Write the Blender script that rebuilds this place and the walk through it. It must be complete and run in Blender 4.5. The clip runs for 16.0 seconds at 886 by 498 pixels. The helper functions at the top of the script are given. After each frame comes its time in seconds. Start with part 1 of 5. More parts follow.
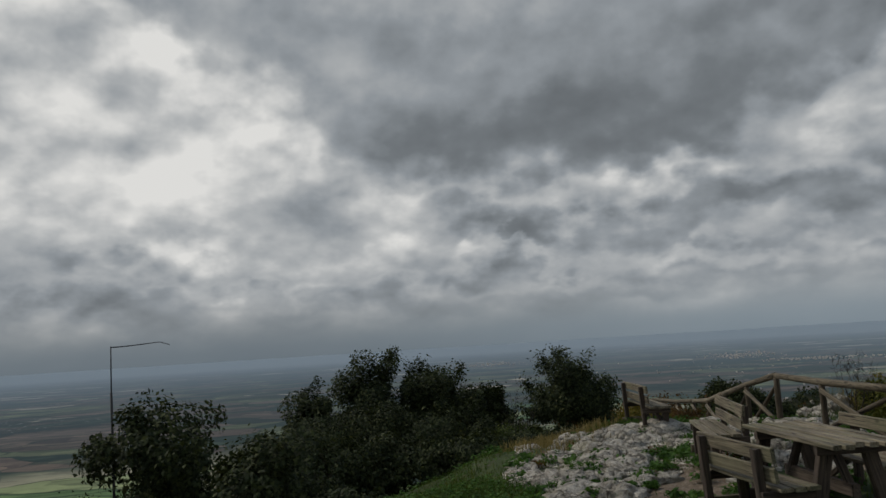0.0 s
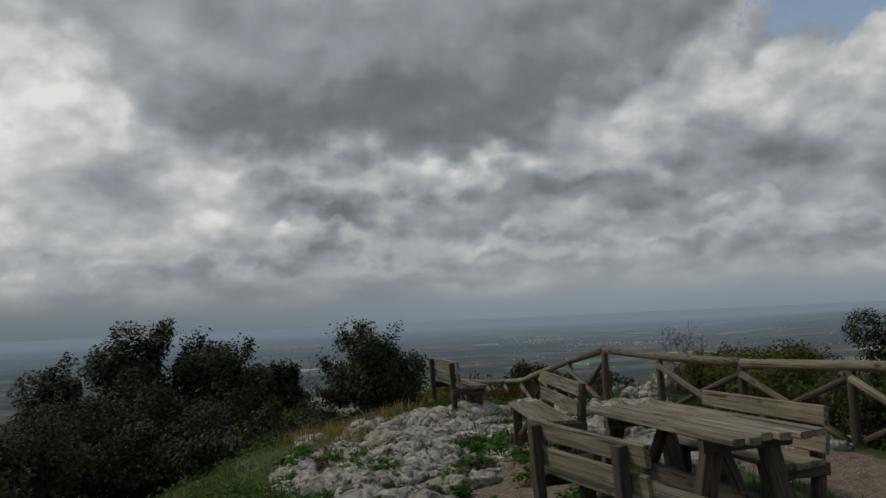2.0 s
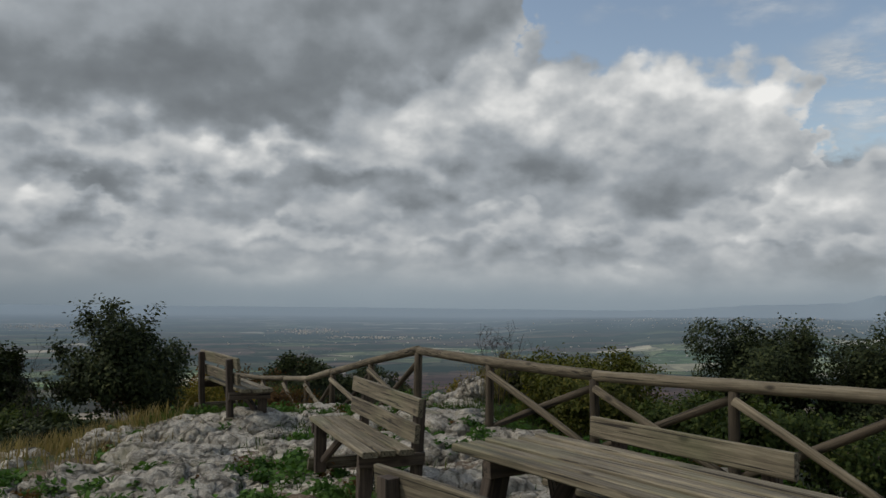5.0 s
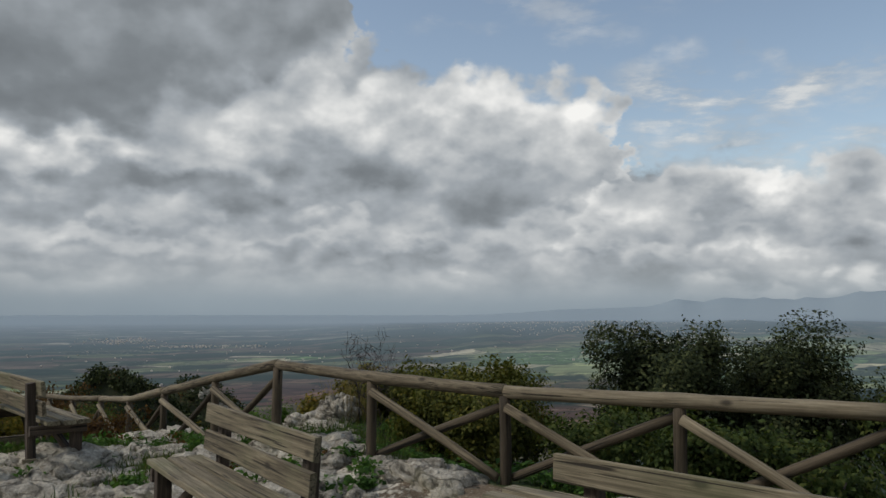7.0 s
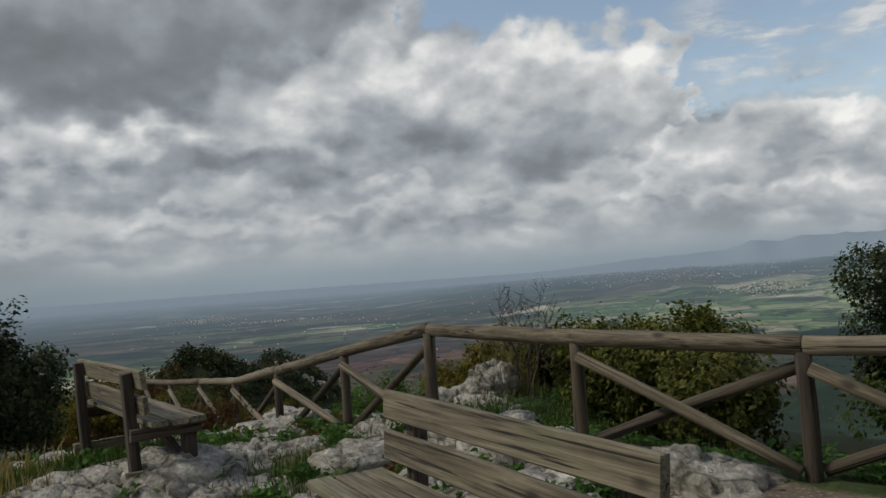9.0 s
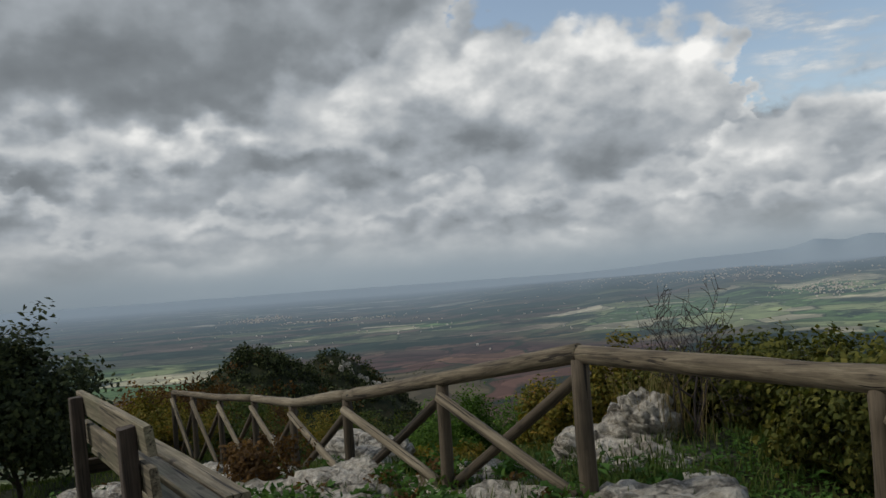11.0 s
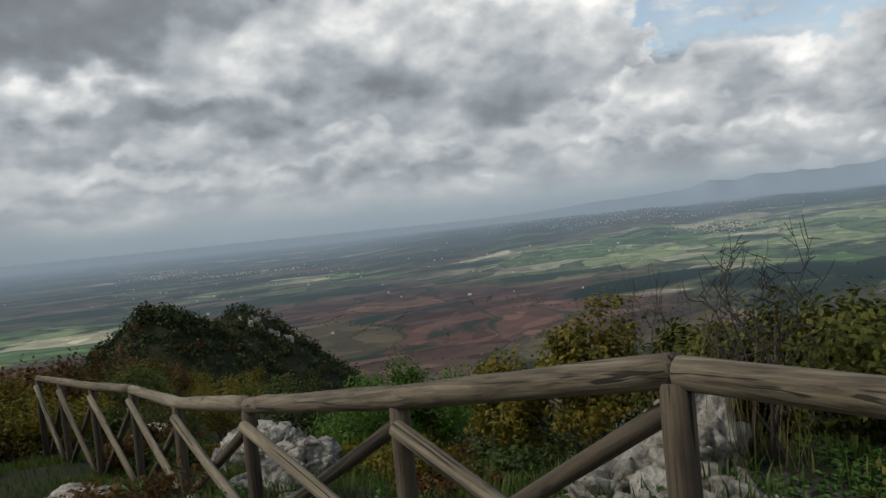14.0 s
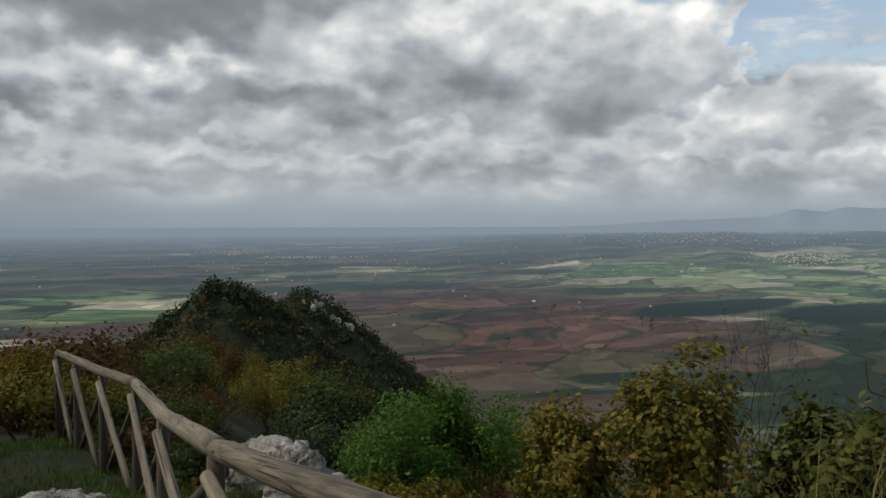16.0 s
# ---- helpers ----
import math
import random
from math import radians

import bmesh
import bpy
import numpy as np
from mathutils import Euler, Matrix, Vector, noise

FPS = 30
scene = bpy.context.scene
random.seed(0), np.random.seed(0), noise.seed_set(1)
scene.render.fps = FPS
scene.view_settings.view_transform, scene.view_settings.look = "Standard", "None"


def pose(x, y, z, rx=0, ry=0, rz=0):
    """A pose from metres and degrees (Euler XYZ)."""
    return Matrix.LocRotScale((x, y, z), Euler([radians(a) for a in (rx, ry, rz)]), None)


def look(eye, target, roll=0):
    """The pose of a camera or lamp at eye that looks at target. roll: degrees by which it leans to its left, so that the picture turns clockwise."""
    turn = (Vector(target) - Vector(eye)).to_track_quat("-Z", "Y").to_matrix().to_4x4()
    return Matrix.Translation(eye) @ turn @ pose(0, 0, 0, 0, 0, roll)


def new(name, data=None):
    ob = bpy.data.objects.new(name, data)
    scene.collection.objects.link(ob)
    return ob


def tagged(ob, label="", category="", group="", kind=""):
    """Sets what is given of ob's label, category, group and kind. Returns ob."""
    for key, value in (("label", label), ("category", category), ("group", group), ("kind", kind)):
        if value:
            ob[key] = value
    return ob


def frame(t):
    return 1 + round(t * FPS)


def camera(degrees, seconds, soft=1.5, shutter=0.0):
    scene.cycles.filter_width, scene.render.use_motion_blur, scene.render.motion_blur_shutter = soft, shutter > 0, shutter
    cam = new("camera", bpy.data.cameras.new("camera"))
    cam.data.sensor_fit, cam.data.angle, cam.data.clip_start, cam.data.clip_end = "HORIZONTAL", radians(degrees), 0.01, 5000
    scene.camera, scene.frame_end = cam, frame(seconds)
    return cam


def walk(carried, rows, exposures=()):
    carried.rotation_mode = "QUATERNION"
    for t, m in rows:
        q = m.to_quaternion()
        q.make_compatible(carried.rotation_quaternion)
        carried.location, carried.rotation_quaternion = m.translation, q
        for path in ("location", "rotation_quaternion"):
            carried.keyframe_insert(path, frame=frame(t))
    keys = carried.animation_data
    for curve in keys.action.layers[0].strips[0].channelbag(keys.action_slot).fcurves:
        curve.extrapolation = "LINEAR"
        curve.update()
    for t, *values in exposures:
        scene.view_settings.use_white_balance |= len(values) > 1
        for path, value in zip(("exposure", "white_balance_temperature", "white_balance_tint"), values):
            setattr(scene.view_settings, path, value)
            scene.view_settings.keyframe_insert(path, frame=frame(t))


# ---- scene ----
cam = camera(59.6, 16.0)
PATH = [
    (0, (-0.133, 0.233, 1.896), (0.009, 2.213, 2.138), -3.6),
    (0.5, (0.215, 1.259, 1.777), (0.526, 3.215, 2.05), -4.3),
    (1, (0.42, 1.956, 1.704), (0.818, 3.907, 1.891), -1.9),
    (1.5, (0.591, 2.554, 1.632), (1.091, 4.481, 1.823), -2.2),
    (2, (0.753, 3.121, 1.574), (1.352, 5.021, 1.749), -2.7),
    (2.5, (0.925, 3.536, 1.553), (1.5, 5.442, 1.736), -0.9),
    (3, (0.919, 3.932, 1.542), (1.665, 5.769, 1.806), -1.6),
    (3.5, (0.787, 4.261, 1.621), (1.735, 5.999, 1.904), -3.2),
    (4, (1.042, 4.722, 1.539), (2.065, 6.426, 1.76), -0.5),
    (6.5, (1.432, 6.247, 1.574), (2.76, 7.74, 1.653), -0.9),
    (7, (1.715, 6.796, 1.532), (3.17, 8.158, 1.693), 0.1),
    (7.5, (1.964, 7.342, 1.495), (3.377, 8.747, 1.662), -0.5),
    (8, (2.132, 7.973, 1.421), (3.522, 9.407, 1.538), -1.8),
    (8.5, (2.274, 8.481, 1.418), (3.649, 9.93, 1.51), -4.4),
    (9, (2.443, 8.928, 1.402), (3.778, 10.416, 1.469), -4.0),
    (11.5, (3.623, 11.308, 1.433), (4.835, 12.898, 1.499), -4.1),
    (12, (3.781, 11.627, 1.421), (4.979, 13.228, 1.391), -3.2),
    (12.5, (3.974, 11.974, 1.44), (5.302, 13.469, 1.408), -3.0),
    (13, (4.188, 12.229, 1.452), (5.57, 13.674, 1.421), -4.0),
    (13.5, (4.41, 12.459, 1.476), (5.789, 13.908, 1.44), -5.4),
    (14, (4.605, 12.743, 1.479), (6.003, 14.172, 1.402), -5.6),
    (14.5, (4.857, 12.936, 1.486), (6.319, 14.292, 1.334), -4.7),
    (15, (5.177, 13.104, 1.468), (6.622, 14.484, 1.377), -0.6),
    (15.5, (5.359, 13.283, 1.523), (6.779, 14.689, 1.42), -0.1),
    (16, (5.619, 13.679, 1.496), (6.885, 15.226, 1.429), -0.1),
]
walk(cam, [(t, look(*view)) for t, *view in PATH], [(0, -0.38), (2, -0.36), (4, -0.24), (6.5, -0.02), (9, -0.07), (12, 0.05), (16, 0.13)])

# ---- world, sun ----
class Expr:
    """Small node arithmetic: floats and sockets combine into Math nodes."""
    def __init__(self, tree, sock):
        self.tree, self.sock = tree, sock

    def op(self, kind, *others, clamp=False):
        n = self.tree.nodes.new("ShaderNodeMath")
        n.operation, n.use_clamp = kind, clamp
        for i, v in enumerate((self,) + others):
            if isinstance(v, Expr):
                self.tree.links.new(v.sock, n.inputs[i])
            else:
                n.inputs[i].default_value = v
        return Expr(self.tree, n.outputs[0])

    def __add__(self, o): return self.op("ADD", o)
    def __sub__(self, o): return self.op("SUBTRACT", o)
    def __mul__(self, o): return self.op("MULTIPLY", o)
    def clamp(self): return self.op("MULTIPLY", 1.0, clamp=True)


def node(tree, kind, **inputs):
    n = tree.nodes.new("ShaderNode" + kind)
    for key, value in inputs.items():
        sock = n.inputs[key.replace("_", " ")] if key.replace("_", " ") in n.inputs else n.inputs[key]
        if isinstance(value, Expr):
            tree.links.new(value.sock, sock)
        elif hasattr(value, "links"):
            tree.links.new(value, sock)
        else:
            sock.default_value = value
    return n


def ramp(tree, fac, stops, mode="LINEAR"):
    n = tree.nodes.new("ShaderNodeValToRGB")
    n.color_ramp.interpolation = mode
    els = n.color_ramp.elements
    while len(els) < len(stops):
        els.new(0.5)
    for e, (p, c) in zip(els, stops):
        e.position, e.color = p, (*c, 1) if len(c) == 3 else c
    tree.links.new(fac.sock if isinstance(fac, Expr) else fac, n.inputs[0])
    return n.outputs[0]


def mix(tree, fac, a, b, blend="MIX"):
    n = tree.nodes.new("ShaderNodeMix")
    n.data_type, n.blend_type = "RGBA", blend
    for sock, v in ((n.inputs[0], fac), (n.inputs[6], a), (n.inputs[7], b)):
        if isinstance(v, Expr):
            tree.links.new(v.sock, sock)
        elif hasattr(v, "links"):
            tree.links.new(v, sock)
        elif isinstance(v, tuple):
            sock.default_value = (*v, 1) if len(v) == 3 else v
        else:
            sock.default_value = v
    return n.outputs[2]


SUN_BEARING, SUN_HEIGHT = -55.0, 46.0


def make_world():
    world = bpy.data.worlds.new("cloudy_sky")
    world.use_nodes = True
    scene.world = world
    t = world.node_tree
    t.nodes.clear()
    coord = t.nodes.new("ShaderNodeTexCoord").outputs["Generated"]
    way = node(t, "VectorMath", Vector=coord)
    way.operation = "NORMALIZE"
    sep = node(t, "SeparateXYZ", Vector=way.outputs[0])
    x, y, z = (Expr(t, s) for s in sep.outputs)
    # bearing from +y to +x and height above the horizon, in degrees
    az0 = x.op("ARCTAN2", y) * 57.2958
    el0 = z.op("ARCSINE") * 57.2958
    # a little flattened towards the horizon, as cloud decks are
    stretch = node(t, "CombineXYZ", X=az0 * 0.075, Y=el0.op("MAXIMUM", -2.0).op("ADD", 4.0).op("POWER", 0.8) * 0.22, Z=0.0)

    def fbm(scale, detail, rough, shift, dx=0.0, dy=0.0, source=None):
        mv = node(t, "VectorMath", Vector=(source or stretch).outputs[0])
        mv.operation = "ADD"
        mv.inputs[1].default_value = (shift + dx, shift * 1.7 + dy, shift * 0.3)
        n = node(t, "TexNoise", Vector=mv.outputs[0], Scale=scale, Detail=detail, Roughness=rough)
        return Expr(t, n.outputs[0])

    def step(value, lo, hi):
        n = t.nodes.new("ShaderNodeMapRange")
        n.interpolation_type = "SMOOTHSTEP"
        t.links.new(value.sock, n.inputs[0])
        n.inputs[1].default_value, n.inputs[2].default_value = lo, hi
        return Expr(t, n.outputs[0])

    def line(stops, az):
        """A height in degrees that follows the bearing."""
        return Expr(t, ramp(t, az * (1 / 180.0) + 0.3, [(a / 180.0 + 0.3, (h / 40.0,) * 3) for a, h in stops], "EASE")) * 40.0

    n1, n2 = fbm(1.0, 3.0, 0.45, 3.1) - 0.5, fbm(1.2, 3.0, 0.45, 9.7) - 0.5
    n3, n4 = fbm(5.0, 4.0, 0.5, 5.3) - 0.5, fbm(1.6, 4.0, 0.45, 1.9) - 0.5
    soft = fbm(2.6, 4.0, 0.5, 41.0) - 0.5
    # puffs: lit where the cloud thins upwards and towards the sun
    thick, above = fbm(2.1, 4.0, 0.46, 12.4), fbm(2.1, 4.0, 0.46, 12.4, -0.04, 0.13)
    fluff, over = fbm(5.0, 3.0, 0.46, 20.4), fbm(5.0, 3.0, 0.46, 20.4, -0.02, 0.05)
    relief = (thick - above) * 1.1 + (fluff - over) * 0.26
    wobble = node(t, "VectorMath", Vector=node(t, "TexNoise", Vector=stretch.outputs[0], Scale=3.0, Detail=3.0).outputs["Color"])
    wobble.operation = "MULTIPLY_ADD"
    wobble.inputs[1].default_value = (0.5, 0.35, 0)
    t.links.new(stretch.outputs[0], wobble.inputs[2])
    round_ = node(t, "TexVoronoi", Vector=wobble.outputs[0], Scale=4.6)
    round_.feature = "SMOOTH_F1"
    round_.inputs["Smoothness"].default_value = 0.5
    bulge = (Expr(t, round_.outputs["Distance"]) - 0.45) * -1.0
    az, el = az0 + n1 * 20.0 + n3 * 4.0, el0 + n2 * 12.0 + soft * 5.0 + n3 * 2.5
    edge = fbm(9.0, 3.0, 0.5, 61.0) - 0.5
    az_e, el_e = az0 + n1 * 6.0 + n3 * 4.5 + edge * 3.0, el0 + soft * 6.0 + n3 * 3.0 + edge * 1.9 - bulge * 3.2

    def blob(a, e, ra, re, soft_rim=1.0):
        """1 inside the oval, 0 outside, with a soft rim."""
        u, v = (az - a) * (1.0 / ra), (el - e) * (1.0 / re)
        return step((u * u + v * v).op("SQRT"), 1.0 + soft_rim * 0.5, max(0.0, 1.0 - soft_rim * 0.5))

    # shade of the cloud: 0 dark base, 1 sunlit top
    deep = el - line(DECK, az0 + n1 * 5.0)
    calm = step(deep, -1.0, 4.0) * -0.45 + 1.0
    shade = (n4 * 0.60 + soft * 0.24 + n3 * 0.08 + relief * 0.9 + bulge * 0.12) * calm + 0.61
    # the broad dark deck overhead, darkest along its base
    shade = shade + step(deep, -2.2, 2.6) * (step(deep, 1.0, 11.0) * 0.15 - 0.28)
    shade = shade + step(deep, -4.0, -1.4) * step(deep, 0.8, -1.4) * 0.14
    for a, e, ra, re, rim, amount in CLOUDS:
        shade = shade + blob(a, e, ra, re, rim) * amount
    # heaped clouds: white crowns that grey towards their bases
    for stops, tall, strength, begin, full, rim in HEAPS:
        v = (line(stops, az_e) - el_e) * (1.0 / tall)
        lit = step(v, 1.0, 0.0) * 0.42 + 0.44 + relief * 1.0 + n4 * 0.5 + soft * 0.3 + n3 * 0.10 + bulge * 0.12
        shade = shade + (lit - shade) * (step(v, -0.24, rim) * step(v, 1.3, 0.6) * step(az, begin, full) * strength)
    for k, (e, h, strength) in enumerate(ROWS):
        v = (el0 - e) * (1.0 / h) - (fbm(2.4, 5.0, 0.52, 30.0 + 7 * k) - 0.5) * 5.0 - bulge * 1.8 + n3 * 0.6
        lit = (v * 0.30 + 0.58 + n3 * 0.22).clamp()
        patch = (fbm(1.5, 3.0, 0.5, 70.0 + 9 * k) * 5.0 - 1.9).clamp()
        shade = shade + (lit - shade) * (step(v, -1.6, 0.0) * step(v, 1.3, 0.2) * patch * strength)
    # open blue sky above the heaped clouds, with thin high wisps
    gap = step(el_e - line(BLUE, az_e), -0.3, 1.5)
    wisp = fbm(3.2, 6.0, 0.62, 88.0, source=node(t, "Mapping", Vector=stretch.outputs[0], Rotation=(0, 0, 0.35), Scale=(0.7, 1.7, 1.0)))
    thin = None
    for a, e, ra, re, rim, amount in WISPS:
        b = blob(a, e, ra, re, rim) * amount
        thin = b if thin is None else thin.op("MAXIMUM", b)
    veil = (step(wisp, 0.40, 0.68) * thin).clamp()
    gap = gap * (veil * -1.0 + 1.0)
    shade = shade + (shade * -1.0 + 0.86) * (veil * step(el_e - line(BLUE, az_e), 0.4, 1.8))
    cloud = ramp(t, shade.clamp(), ((0.0, (0.135, 0.15, 0.163)), (0.3, (0.213, 0.236, 0.256)), (0.52, (0.346, 0.378, 0.408)),
                                    (0.75, (0.56, 0.58, 0.59)), (1.0, (0.93, 0.925, 0.90))))
    sky = t.nodes.new("ShaderNodeTexSky")
    sky.sky_type, sky.sun_disc = "NISHITA", False
    sky.sun_elevation, sky.sun_rotation = radians(SUN_HEIGHT), radians(SUN_BEARING)
    sky.altitude, sky.dust_density = 400, 1.5
    blue = mix(t, 1.0, sky.outputs[0], (0.155, 0.138, 0.118), "MULTIPLY")
    both = mix(t, gap.clamp(), cloud, mix(t, 1.0, blue, (1.12, 1.12, 1.12), "MULTIPLY"))
    # thick air along the horizon
    low = t.nodes.new("ShaderNodeMapRange")
    low.interpolation_type = "SMOOTHSTEP"
    t.links.new((el0 + n2 * 1.6).sock, low.inputs[0])
    for i, val in ((1, 4.8), (2, 0.3), (3, 0.0), (4, 0.97)):
        low.inputs[i].default_value = val
    air = ramp(t, (el0 * 0.2 + 0.1).clamp(), ((0.0, (0.25, 0.30, 0.34)), (0.25, (0.29, 0.335, 0.37)), (0.7, (0.37, 0.395, 0.41)), (1.0, (0.40, 0.415, 0.42))))
    dim = step(az0, 32.0, -12.0) * -0.30 + 1.0
    air = mix(t, 1.0, air, node(t, "CombineColor", Red=dim * 0.97, Green=dim, Blue=dim * 1.02).outputs[0], "MULTIPLY")
    done = mix(t, low.outputs[0], both, air)
    bg = node(t, "Background", Color=done, Strength=1.0)
    out = t.nodes.new("ShaderNodeOutputWorld")
    t.links.new(bg.outputs[0], out.inputs[0])


# clouds: bearing, height, half-widths, softness of the rim, lighter or darker
CLOUDS = (
    (-8, 9.5, 9, 3.5, 1.4, 0.16), (-2, 17, 8, 4, 1.4, 0.08),     (-19, 17, 9, 8, 1.4, 0.26), (-24, 9, 7, 4, 1.4, 0.14), (-18, 5.6, 5, 1.4, 1.2, -0.22), (-6, 20, 6, 5, 1.4, 0.10), (3, 28, 12, 4, 1.4, 0.14),
    (12, 14.5, 12, 2.4, 1.2, -0.12), (6, 9.6, 6, 1.0, 1.2, -0.16), (20, 8.2, 14, 1.6, 1.2, -0.26), (31, 8.0, 8, 1.3, 1.2, -0.14), (36, 9.9, 1.6, 1.3, 1.2, 0.28),
    (20, 11.6, 7, 0.8, 1.2, 0.16), (8, 7.6, 4, 1.0, 1.2, 0.16), (46, 9.5, 12, 2.6, 1.4, -0.10), (30, 14, 4, 4, 1.4, -0.06))
DECK = ((-34, 34), (-22, 27), (-11, 19), (0, 11.8), (12, 12.4), (23, 12.2), (28, 14.4), (36, 17.4), (41, 22.5), (46, 34), (120, 38))
HEAPS = ((((20, 15), (33, 15.5), (36, 16.2), (39, 16.0), (44, 17.5), (50, 16.7), (56, 16.1), (59.6, 14.6), (61.5, 8), (66, 2), (90, 0)), 8.0, 0.75, 29, 40, -0.02),
         (((50, 0.0), (56, 5), (59, 8.2), (63, 9.3), (67.4, 10.4), (72, 9.6), (78, 9.8), (90, 9), (110, 6)), 4.6, 0.95, 52, 60, 0.0),
         (((-40, 4), (-20, 6.5), (-9, 6.2), (2, 5.4), (8, 8.2), (14, 5.2), (20, 6.2), (28, 5.2), (33, 6.4), (42, 6.6), (50, 5.6), (54, 7.2), (62, 5.4), (80, 5)), 2.6, 0.6, -60, -50, 0.42))
ROWS = ((3.6, 0.9, 0.5), (5.6, 1.3, 0.45), (9.2, 2.0, 0.35))
BLUE = ((-40, 38), (33, 38), (37.5, 28), (41, 19), (44, 17.5), (50, 16.7), (56, 16.1), (59.4, 14.6), (60.8, 10.2), (63, 9.4), (67.4, 10.4), (72, 9.6), (78, 9.8), (95, 12), (115, 38))
WISPS = ((68, 16, 8.5, 2.3, 1.0, 0.9), (72, 12.4, 9, 1.2, 1.0, 0.75), (62, 13.2, 2.5, 0.8, 1.0, 0.7), (52, 21, 6, 1.6, 1.2, 0.45), (60, 24, 12, 3, 1.2, 0.4))
make_world()
sun_lamp = bpy.data.lights.new("sun", "SUN")
sun_lamp.energy, sun_lamp.angle, sun_lamp.color = 1.6, radians(6), (1.0, 0.955, 0.88)
sb, sh = radians(SUN_BEARING), radians(SUN_HEIGHT)
sun_way = Vector((math.sin(sb) * math.cos(sh), math.cos(sb) * math.cos(sh), math.sin(sh)))
new("sun", sun_lamp).matrix_world = look(sun_way * 100, (0, 0, 0))


# ---- materials ----
def material(name):
    m = bpy.data.materials.new(name)
    m.use_nodes = True
    t = m.node_tree
    return m, t, t.nodes["Principled BSDF"]


def hook(t, a, b):
    t.links.new(a.sock if isinstance(a, Expr) else a, b)


def bump(t, height, bsdf, strength, distance):
    n = node(t, "Bump", Strength=strength, Distance=distance)
    hook(t, height, n.inputs["Height"])
    t.links.new(n.outputs[0], bsdf.inputs["Normal"])


def wood(name, dark, mid, light, green=0.0):
    """Weathered timber; the grain runs along the local x axis."""
    m, t, b = material(name)
    co = t.nodes.new("ShaderNodeTexCoord").outputs["Object"]
    rnd = Expr(t, t.nodes.new("ShaderNodeObjectInfo").outputs["Random"])
    shift = node(t, "CombineXYZ", X=rnd * 37.0, Y=rnd * 11.0, Z=rnd * 23.0)
    at = node(t, "VectorMath", Vector=co)
    at.operation = "ADD"
    t.links.new(shift.outputs[0], at.inputs[1])
    def streak(sx, sy, scale, detail, distort=0.0):
        mp = node(t, "Mapping", Vector=at.outputs[0], Scale=(sx, sy, sy))
        return Expr(t, node(t, "TexNoise", Vector=mp.outputs[0], Scale=scale, Detail=detail, Roughness=0.65, Distortion=distort).outputs[0])
    fine, broad = streak(2.0, 60.0, 1.0, 5.0, 0.6), streak(0.9, 12.0, 1.0, 4.0, 0.8)
    blot = Expr(t, node(t, "TexNoise", Vector=at.outputs[0], Scale=3.2, Detail=6.0, Roughness=0.7).outputs[0])
    knots = Expr(t, node(t, "TexVoronoi", Vector=node(t, "Mapping", Vector=at.outputs[0], Scale=(3.0, 6.0, 6.0)).outputs[0], Scale=0.9).outputs["Distance"])
    f = (fine - 0.5) * 0.8 + (broad - 0.5) * 0.5 + 0.49 + (rnd - 0.5) * 0.14
    col = ramp(t, f, ((0.30, dark), (0.47, mid), (0.68, light)))
    col = mix(t, ramp(t, blot, ((0.48, (0, 0, 0)), (0.78, (0.4, 0.4, 0.4)))), col, tuple(c * 0.7 for c in dark))
    col = mix(t, ramp(t, knots, ((0.06, (0.9, 0.9, 0.9)), (0.16, (0, 0, 0)))), col, tuple(c * 0.55 for c in dark))
    if green:
        moss = Expr(t, node(t, "TexNoise", Vector=at.outputs[0], Scale=1.7, Detail=4.0).outputs[0])
        col = mix(t, ramp(t, moss, ((0.45, (0, 0, 0)), (0.7, (green, green, green)))), col, (0.12, 0.14, 0.06))
    crack = streak(0.7, 34.0, 1.0, 2.0, 0.4)
    gap = Expr(t, ramp(t, crack, ((0.35, (0, 0, 0)), (0.385, (1, 1, 1)))))
    col = mix(t, gap, tuple(c * 0.45 for c in dark), col)
    t.links.new(col, b.inputs["Base Color"])
    b.inputs["Roughness"].default_value = 0.86
    bump(t, fine * 0.4 + broad * 0.3 + gap * 0.7, b, 0.7, 0.006)
    return m


def leaf_mat(name, stops, clear=0.35, speck=None):
    m, t, b = material(name)
    rnd = Expr(t, t.nodes.new("ShaderNodeNewGeometry").outputs["Random Per Island"])
    co = t.nodes.new("ShaderNodeTexCoord").outputs["Object"]
    clump = Expr(t, node(t, "TexNoise", Vector=co, Scale=1.6, Detail=3.0).outputs[0])
    col = ramp(t, (rnd * 0.65 + clump * 0.7 - 0.18).clamp(), stops)
    t.links.new(col, b.inputs["Base Color"])
    b.inputs["Roughness"].default_value = 0.75
    b.inputs["Specular IOR Level"].default_value = 0.18
    tr = node(t, "BsdfTranslucent", Color=mix(t, 1.0, col, (1.0, 1.0, 0.55), "MULTIPLY"))
    ms = node(t, "MixShader", Fac=clear)
    t.links.new(b.outputs[0], ms.inputs[1])
    t.links.new(tr.outputs[0], ms.inputs[2])
    t.links.new(ms.outputs[0], t.nodes["Material Output"].inputs[0])
    return m


def bark_mat(name, dark, light):
    m, t, b = material(name)
    co = t.nodes.new("ShaderNodeTexCoord").outputs["Object"]
    n = Expr(t, node(t, "TexNoise", Vector=node(t, "Mapping", Vector=co, Scale=(14, 14, 4)).outputs[0], Scale=2.0, Detail=6.0).outputs[0])
    t.links.new(ramp(t, n, ((0.3, dark), (0.7, light))), b.inputs["Base Color"])
    b.inputs["Roughness"].default_value = 0.9
    bump(t, n, b, 0.6, 0.01)
    return m


